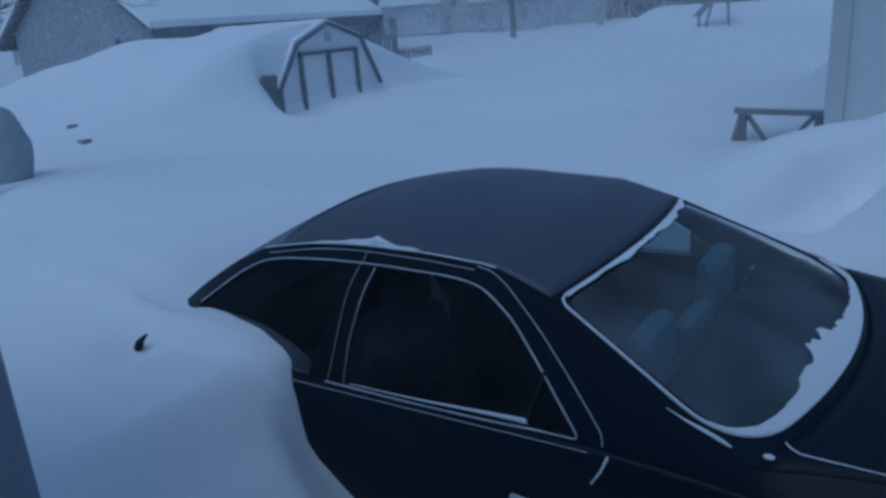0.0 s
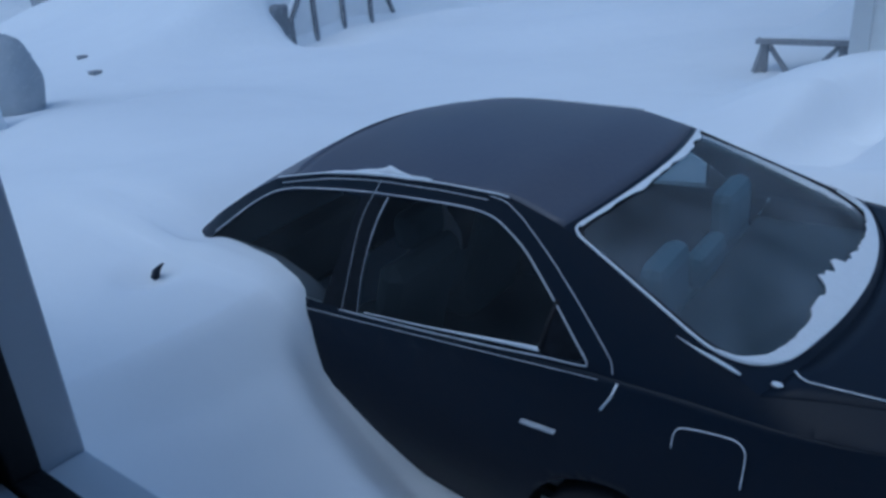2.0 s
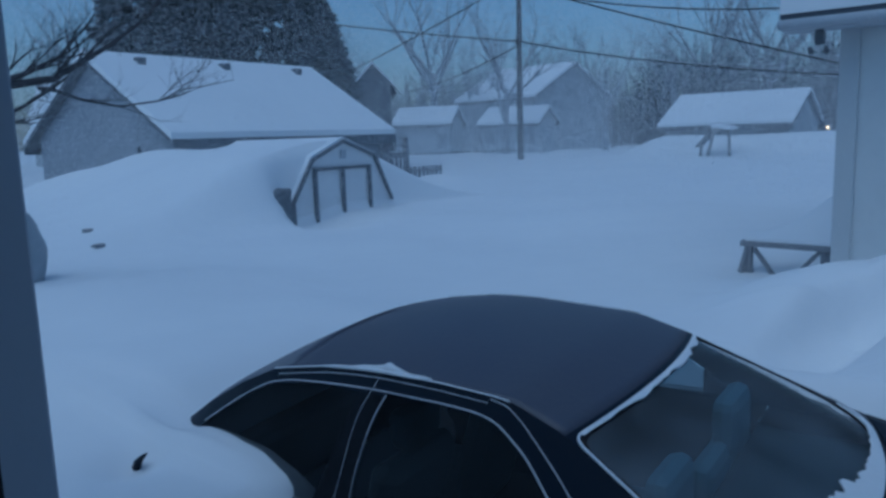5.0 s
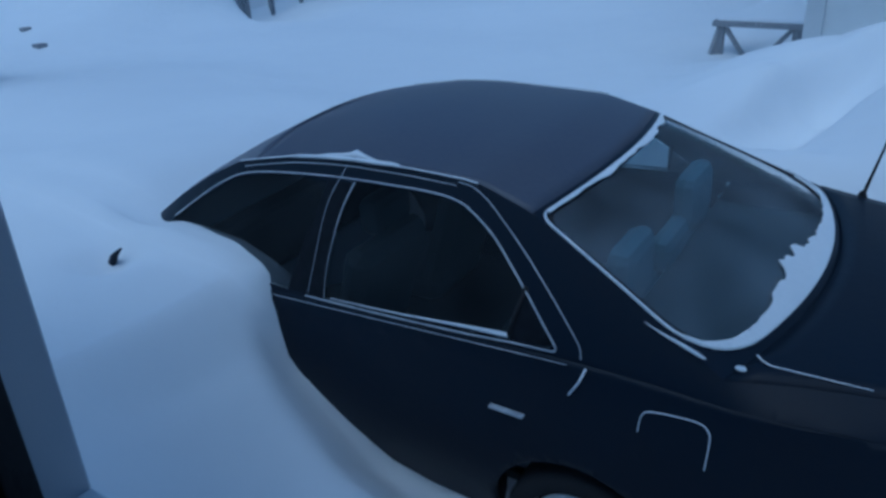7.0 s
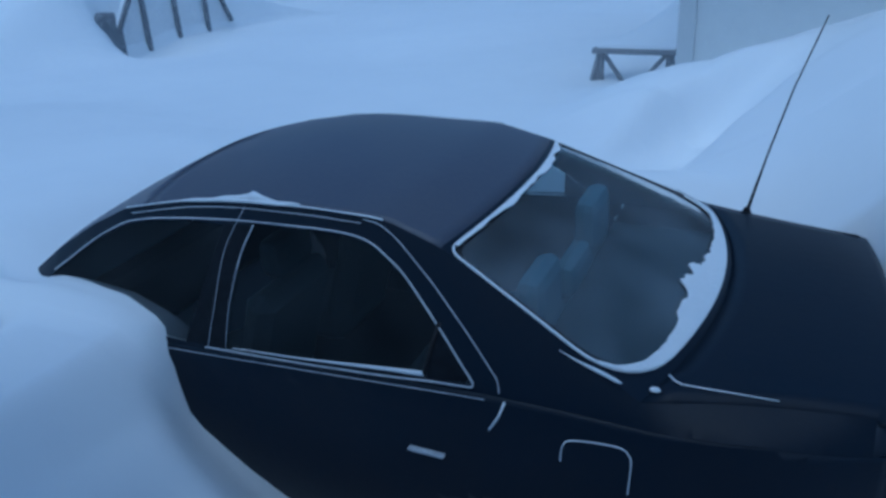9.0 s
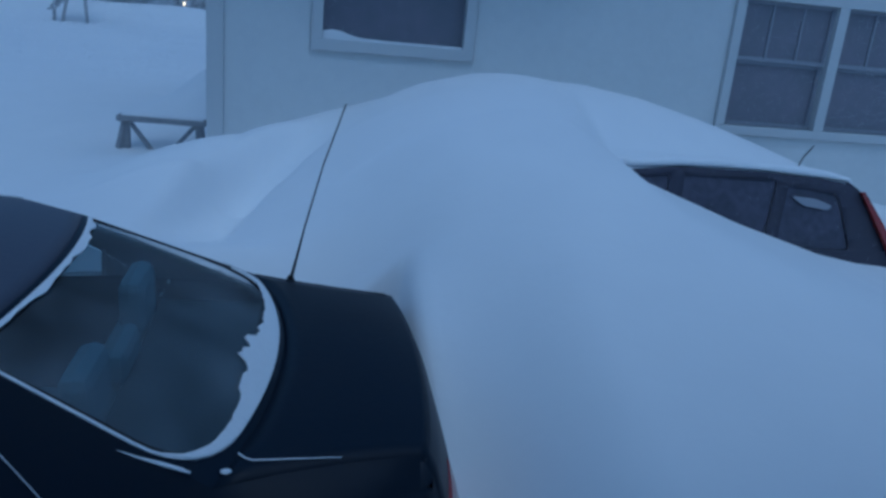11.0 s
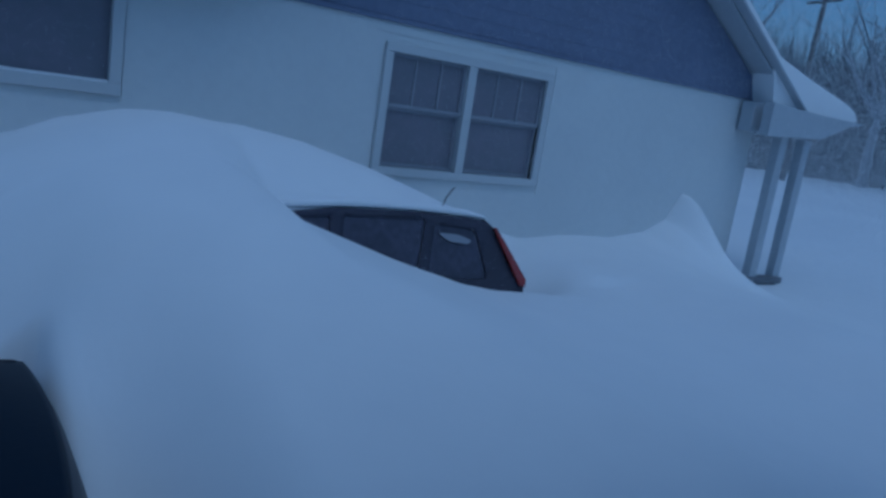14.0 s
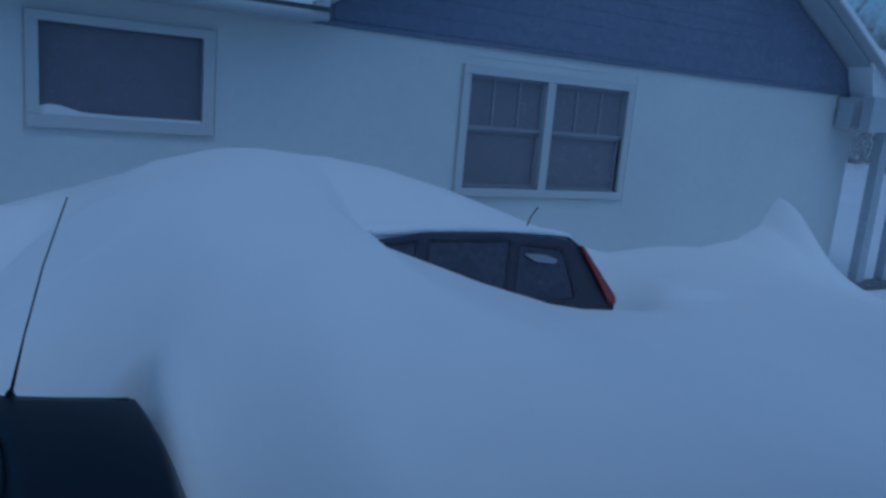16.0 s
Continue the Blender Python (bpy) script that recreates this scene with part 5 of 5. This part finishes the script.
build_wire((-20.8, 31.9, 6.9), (-42.0, 46.0, 6.0), 0.5, "slack overhead service wire")

build_wire((-24.0, 30.0, 11.2), (-2.0, 30.0, 3.6), 0.25)
build_wire((-22.0, 30.0, 10.2), (-2.0, 30.0, 6.8), 1.0)
build_wire((-38.0, 32.0, 5.2), (-19.5, 32.0, 10.8), 0.25, "slack overhead service wire in the wind")

g2 = build_gabled("far_garage", "low far garage under snow, a lamp lit beside it", "garage", 0, -3.2, 0, 6.5, 2.45, 4.0, FAR_WALL, 0.25, 0.15)
g2.matrix_basis = pose(-14.3, 34.8, 0, 0, 0, -92)
lampost = thing("porch_lamp", "small warm lamp glowing on the far garage", "lamp", pose(-6.5, 35.3, 2.17))
bm = bmesh.new()
bmesh.ops.create_icosphere(bm, subdivisions=2, radius=0.06)
part("bulb", bm, LAMP_GLOW, lampost)
part("lamp_plate", box((-0.1, 0.09, -0.15), (0.1, 0.6, 0.15), 0.01), SOFFIT, lampost)
shelter = thing("leaning_shelter", "small snow-capped lean-to with dark posts", "shelter", pose(-10.6, 32.0, -0.1))
slab("canopy", (-0.75, -0.3, 1.55), (0.0, -0.3, 2.35), (0.0, 0.9, 2.4), (-0.75, 0.9, 1.6), 0.07, WOOD, shelter)
slab("canopy_snow", (-0.05, -0.35, 2.42), (0.8, -0.35, 2.30), (0.8, 0.9, 2.34), (-0.05, 0.9, 2.46), 0.12, SNOW, shelter)
for x0, x1 in ((-0.35, 0.0), (0.72, 0.65), (-0.62, -0.55)):
    part("shelter_post", beam((x0, 0, 0.8), (x1, 0, 2.3 if x1 > -0.3 else 1.75), 0.11, 0.11), WOOD, shelter)
for nm, x, y, w, d, ze, zr, rot in (("far_house", -45, 42, 8, 9, 4.3, 6.6, -8), ("far_house", -34, 50, 11, 9, 5.2, 8.0, -100), ("far_house", -36.5, 43.5, 4.5, 5, 3.3, 4.6, -70), ("far_house", -29.5, 45, 5, 5, 3.1, 4.3, -80), ("far_house", -60, 30, 9, 10, 4.5, 8.0, -40)):
    h = build_gabled(nm, "distant house dim behind blowing snow", "house", 0, -w / 2, -d / 2, d / 2, ze, zr, FAR_WALL, 0.3, 0.2)
    h.matrix_basis = pose(x, y, 0, 0, 0, rot)
    for k in (-1, 1):
        part("far_window", box((-0.44, k * 1.6 - 0.4, 1.6), (-0.34, k * 1.6 + 0.4, 2.6)), FAR_DARK, h)
dormer = build_gabled("far_house", "dark gabled house end showing above the garage roof", "house", 0, -1.0, -3.0, 3.0, 4.55, 5.6, SHED_TRIM, 0.2, 0.12)
dormer.matrix_basis = pose(-24.0, 25.5, 0, 0, 0, 42)
build_wire((-52, 40, 1.25), (-24, 38, 1.35), 0.1, "dark fence line on the far snow")


# ---- trees ----
def grow(bm, base, direction, length, radius, depth, rnd, sides=5, spread=0.5, lift=0.25):
    pts, rad = [Vector(base)], [radius]
    d = Vector(direction).normalized()
    n = 4
    for k in range(n):
        d = (d + Vector((rnd.uniform(-1, 1), rnd.uniform(-1, 1), rnd.uniform(-0.6, 1))) * 0.16).normalized()
        pts.append(pts[-1] + d * length / n)
        rad.append(radius * (1 - 0.5 * (k + 1) / n))
    tube(pts, rad, sides, False, bm)
    if depth == 0:
        return
    for k in range(rnd.choice((3, 4)) if depth > 1 else 4):
        i = rnd.randint(1, n)
        side = Vector((rnd.uniform(-1, 1), rnd.uniform(-1, 1), rnd.uniform(-0.2, 0.7))).normalized()
        grow(bm, pts[i], d * (1 - spread) + side * spread + Vector((0, 0, lift * 0.4)), length * rnd.uniform(0.5, 0.75), rad[i] * 0.6, depth - 1, rnd, 4 if depth > 1 else 3, spread, lift)


def bare_tree(seed, height, mat, label, depth=4, parent_name="bare_tree"):
    rnd = random.Random(seed)
    t = thing(parent_name, label, "tree", group="bare trees in the distance")
    trunk, limbs = bmesh.new(), bmesh.new()
    tube([(0, 0, 0), (0.1, 0, height * 0.2), (0.0, 0.1, height * 0.42)], [height * 0.022, height * 0.018, height * 0.013], 7, False, trunk)
    part("trunk", trunk, mat, t, smooth=True)
    for k in range(7):
        a = rnd.uniform(0, math.tau)
        z = height * rnd.uniform(0.2, 0.42)
        grow(limbs, (0.05, 0.05, z), (math.cos(a) * 0.7, math.sin(a) * 0.7, 1.0), height * rnd.uniform(0.25, 0.36), height * 0.009, depth - 1, rnd)
    part("crown", limbs, mat, t)
    return t


rnd = random.Random(21)
kinds = [bare_tree(s, 15, FAR_BARK, "bare leafless tree paled for distance haze") for s in (1, 2, 3, 4)]
spots = []
for k in range(48):
    a = radians(-8 + 182 * (k + rnd.uniform(-0.4, 0.4)) / 48)
    r = rnd.uniform(52, 85)
    spots.append((r * math.cos(a + 0.0), -2.6 + r * math.sin(a), rnd.uniform(0.75, 1.25)))
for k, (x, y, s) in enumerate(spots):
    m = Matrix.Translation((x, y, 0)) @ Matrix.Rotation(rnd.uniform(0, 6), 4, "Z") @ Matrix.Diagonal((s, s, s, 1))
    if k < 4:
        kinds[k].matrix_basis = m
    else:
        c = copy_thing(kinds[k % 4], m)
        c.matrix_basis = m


def far_woods(seed, sweeps):
    """Winter woods all round the far yards: thousands of thin stems and twigs."""
    g = np.random.default_rng(seed)
    verts, faces = [], []
    for a0, a1, near, far, count, low, high in sweeps:
        for _ in range(count):
            a, r = radians(g.uniform(a0, a1)), g.uniform(near, far)
            x, y, h, w = r * math.cos(a), -2.6 + r * math.sin(a), g.uniform(low, high), g.uniform(0.04, 0.16)
            lean = g.normal(0, 0.09, 2) * h
            for k in range(5):
                z0 = 0 if k == 0 else h * g.uniform(0.25, 0.8)
                f = z0 / h
                bx, by = x + lean[0] * f, y + lean[1] * f
                if k == 0:
                    tip, rad = (x + lean[0], y + lean[1], h), w
                else:
                    l = h * g.uniform(0.12, 0.3)
                    b = g.uniform(0, math.tau)
                    tip, rad = (bx + l * 0.6 * math.cos(b), by + l * 0.6 * math.sin(b), z0 + l), w * 0.45
                i = len(verts)
                verts += [(bx + rad * math.cos(q), by + rad * math.sin(q), z0) for q in (0.3, 2.4, 4.5)] + [tip]
                faces += [(i, i + 1, i + 3), (i + 1, i + 2, i + 3), (i + 2, i, i + 3)]
    me = bpy.data.meshes.new("far_woods")
    me.from_pydata(verts, [], faces)
    me.materials.append(WOODS)
    tagged(new("far_woods", me), "dim bare winter woods beyond the yards", "woods", kind="stuff")


far_woods(12, ((2, 40, 60, 95, 6500, 6, 13), (84, 112, 62, 95, 1500, 6, 12), (112, 150, 66, 100, 1200, 5, 10)))


def conifer(x, y, height, width, seed):
    rnd = random.Random(seed)
    t = thing("spruce", "dark spruce standing behind the garage", "tree", pose(x, y, 0), "spruces behind the garage")
    part("trunk", tube([(0, 0, 0), (0, 0, height)], [0.25, 0.03], 7), BARK, t, smooth=True)
    verts, faces = [], []
    for k in range(1500):
        h = 1 - rnd.random() ** 0.75
        z = 1.0 + h * (height - 1.0)
        reach = width * (1 - h) ** 0.8 * rnd.uniform(0.45, 1.08) + 0.15
        a = rnd.uniform(0, math.tau)
        c, s = math.cos(a), math.sin(a)
        p = Vector((c * reach, s * reach, z - 0.22 * reach))
        l, w = rnd.uniform(0.3, 0.6), rnd.uniform(0.07, 0.16)
        out, side = Vector((c, s, rnd.uniform(-0.35, 0.15))), Vector((-s, c, rnd.uniform(-0.4, 0.4)))
        i = len(verts)
        verts += [p - out * l, p + side * w * 2, p + out * l * 0.8, p - side * w * 2, p + Vector((0, 0, 0.12)), p - Vector((0, 0, 0.2))]
        faces += [(i, i + 1, i + 4), (i + 1, i + 2, i + 4), (i + 2, i + 3, i + 4), (i + 3, i, i + 4), (i + 1, i, i + 5), (i + 2, i + 1, i + 5), (i + 3, i + 2, i + 5), (i, i + 3, i + 5)]
    me = bpy.data.meshes.new("crown")
    me.from_pydata([tuple(v) for v in verts], [], faces)
    me.materials.append(NEEDLES)
    new("crown", me).parent = t


for k, (x, y, h, w) in enumerate([(-28.0, 15.0, 13.5, 2.8), (-27.0, 16.6, 14.5, 3.2), (-25.3, 19.2, 12.5, 3.0), (-24.3, 21.0, 8.5, 2.3), (-30.5, 18.5, 15.0, 3.4)]):
    conifer(x, y, h, w, 40 + k)


def near_tree():
    t = thing("yard_tree", "bare dark tree reaching across beside the window", "tree", pose(0, 0, 0))
    rnd = random.Random(8)
    part("trunk", tube([(-8.1, -1.3, 0.3), (-8.0, -1.2, 1.8), (-7.95, -1.0, 3.2), (-8.0, -0.9, 5.0)], [0.16, 0.14, 0.11, 0.07], 10), BARK, t, smooth=True)
    for pts, r in (([(-7.97, -1.05, 2.5), (-7.8, -0.2, 2.72), (-7.7, 0.42, 2.85), (-7.48, 0.89, 2.94), (-7.35, 1.11, 3.09), (-7.19, 1.35, 3.27), (-7.0, 1.6, 3.5)], 0.055),
                   ([(-7.7, 0.35, 2.84), (-7.57, 0.68, 2.98), (-7.43, 0.94, 3.13), (-7.3, 1.1, 3.35)], 0.036),
                   ([(-7.95, -1.1, 2.0), (-7.73, 0.39, 2.53), (-7.61, 0.66, 2.69), (-7.48, 0.9, 2.86)], 0.032),
                   ([(-7.55, 0.78, 2.86), (-7.47, 0.92, 2.83), (-7.39, 1.09, 2.75), (-7.23, 1.39, 2.68), (-7.04, 1.7, 2.73), (-6.88, 1.93, 2.85)], 0.02)):
        bm = tube(pts, [r * (1 - 0.75 * k / (len(pts) - 1)) for k in range(len(pts))], 7)
        for k in range(9):
            i = rnd.randint(1, len(pts) - 1)
            along = (Vector(pts[i]) - Vector(pts[i - 1])).normalized()
            grow(bm, pts[i], along + Vector((rnd.uniform(-0.4, 0.4), rnd.uniform(-0.4, 0.4), rnd.uniform(-0.3, 0.8))), rnd.uniform(0.25, 0.55), r * 0.28, 2, rnd, 4, 0.5, 0.1)
        part("branch", bm, BARK, t, smooth=True)


near_tree()


# ---- snow in the air over the far yard ----
def airborne_snow(count, near, far, tall, seed, size=0.0007):
    """Loose flakes hanging in the wind, each one a small triangle."""
    g = np.random.default_rng(seed)
    r = np.sqrt(g.uniform(near ** 2, far ** 2, count))
    a = np.radians(g.uniform(12, 168, count))
    z = 0.9 + tall * g.beta(1.0, 1.7, count)
    mid = np.stack([r * np.cos(a), -2.6 + r * np.sin(a), z], -1)
    plume = np.sin(mid[:, 0] * 0.21 + 2) * np.sin(mid[:, 1] * 0.17 + mid[:, 2] * 0.3) + 0.5 * np.sin(mid[:, 0] * 0.6 + mid[:, 1] * 0.5)
    mid, r = mid[plume > -0.7], r[plume > -0.7]
    n = len(mid)
    e1, e2 = g.normal(size=(n, 3)), g.normal(size=(n, 3))
    e1 /= np.linalg.norm(e1, axis=1)[:, None]
    e2 -= (e1 * e2).sum(1)[:, None] * e1
    e2 /= np.linalg.norm(e2, axis=1)[:, None]
    s = (size * r * g.uniform(0.7, 1.3, n))[:, None]
    verts = np.stack([mid + s * e1, mid + s * (-0.5 * e1 + 0.87 * e2), mid + s * (-0.5 * e1 - 0.87 * e2)], 1).reshape(-1, 3)
    me = bpy.data.meshes.new("airborne_snow")
    me.vertices.add(3 * n)
    me.vertices.foreach_set("co", verts.astype(np.float32).ravel())
    me.loops.add(3 * n)
    me.loops.foreach_set("vertex_index", np.arange(3 * n, dtype=np.int32))
    me.polygons.add(n)
    me.polygons.foreach_set("loop_start", np.arange(0, 3 * n, 3, dtype=np.int32))
    me.update(calc_edges=True)
    me.materials.append(SNOW)
    tagged(new("airborne_snow", me), "fine snow blowing through the air over the yard", "snow", kind="stuff")


airborne_snow(1900000, 18, 52, 12, 5, 0.00047)
airborne_snow(900000, 4.2, 19, 4.5, 6, 0.00047)


# ---- the room and its window, from which the yard is seen ----
GASKET_IN = 0.010


def build_room():
    x0, x1, z0, z1 = -0.765, 1.70, 1.915, 3.05
    wall = part("wall_south", sheet(rect(-3.2, 3.4, 0, 3.6), [rect(x0 - 0.06, x1 + 0.06, z0 - 0.06, z1 + 0.06)], lambda x, z: Vector((x, -2.48, z)), (3, 2)), SIDING, solid=-0.02)
    tagged(wall, "outer house wall round the window", "wall", kind="structure")
    inner = part("wall_inner", sheet(rect(-3.2, 3.4, 0.9, 3.4), [rect(x0 - 0.06, x1 + 0.06, z0 - 0.06, z1 + 0.06)], lambda x, z: Vector((x, -2.56, z)), (3, 2)), TRIM_IN, solid=0.02)
    tagged(inner, "dim inner wall round the window", "wall", kind="structure")
    win = thing("window_3", "white vinyl window frame with a black gasket", "window", kind="structure")
    part("jamb", box((x0 - 0.06, -2.492, z0 - 0.06), (x0, -2.462, z1 + 0.06), 0.002), VINYL, win, "white vinyl side jamb")
    part("jamb", box((x1, -2.492, z0 - 0.06), (x1 + 0.06, -2.462, z1 + 0.06), 0.002), VINYL, win)
    part("frame_sill", box((x0, -2.492, z0 - 0.06), (x1, -2.462, z0 - 0.004), 0.002), SNOW, win, "white sill filmed with snow")
    part("frame_head", box((x0, -2.492, z1), (x1, -2.462, z1 + 0.06), 0.002), VINYL, win)
    for lo, hi in (((x0 - 0.06, z0 - 0.06), (x0 + GASKET_IN, z1 + 0.06)), ((x0 + GASKET_IN, z0 - 0.06), (x1, z0 + 0.006))):
        part("gasket", box((lo[0], -2.512, lo[1]), (hi[0], -2.493, hi[1]), 0.002), GASKET, win, "black rubber gasket")
    part("inner_stop", box((x0 - 0.06, -2.522, z0 - 0.06), (x1, -2.513, z0 + 0.003), 0.001), SOFFIT, win, "pale wooden stop")
    part("inner_sill", box((x0 - 0.2, -2.60, z0 - 0.08), (x1 + 0.2, -2.523, z0 - 0.004), 0.004), BROWN_SILL, win, "brown wooden inner sill")
    part("inner_jamb", box((x0 - 0.06, -2.60, z0), (x0 - 0.001, -2.513, z1), 0.003), GASKET, win)
    for name, lo, hi in (("room_wall_back", (-3.2, -6.1, 0.9), (3.4, -6.0, 3.4)), ("room_wall_left", (-3.3, -6.1, 0.9), (-3.2, -2.5, 3.4)), ("room_wall_right", (3.4, -6.1, 0.9), (3.5, -2.5, 3.4)), ("room_floor", (-3.2, -6.0, 0.8), (3.4, -2.6, 0.9)), ("room_ceiling", (-3.2, -6.0, 3.4), (3.4, -2.6, 3.5))):
        tagged(part(name, box(lo, hi), TRIM_IN), "plain dim room surface behind the window", name.split("_")[1], kind="structure")


build_room()
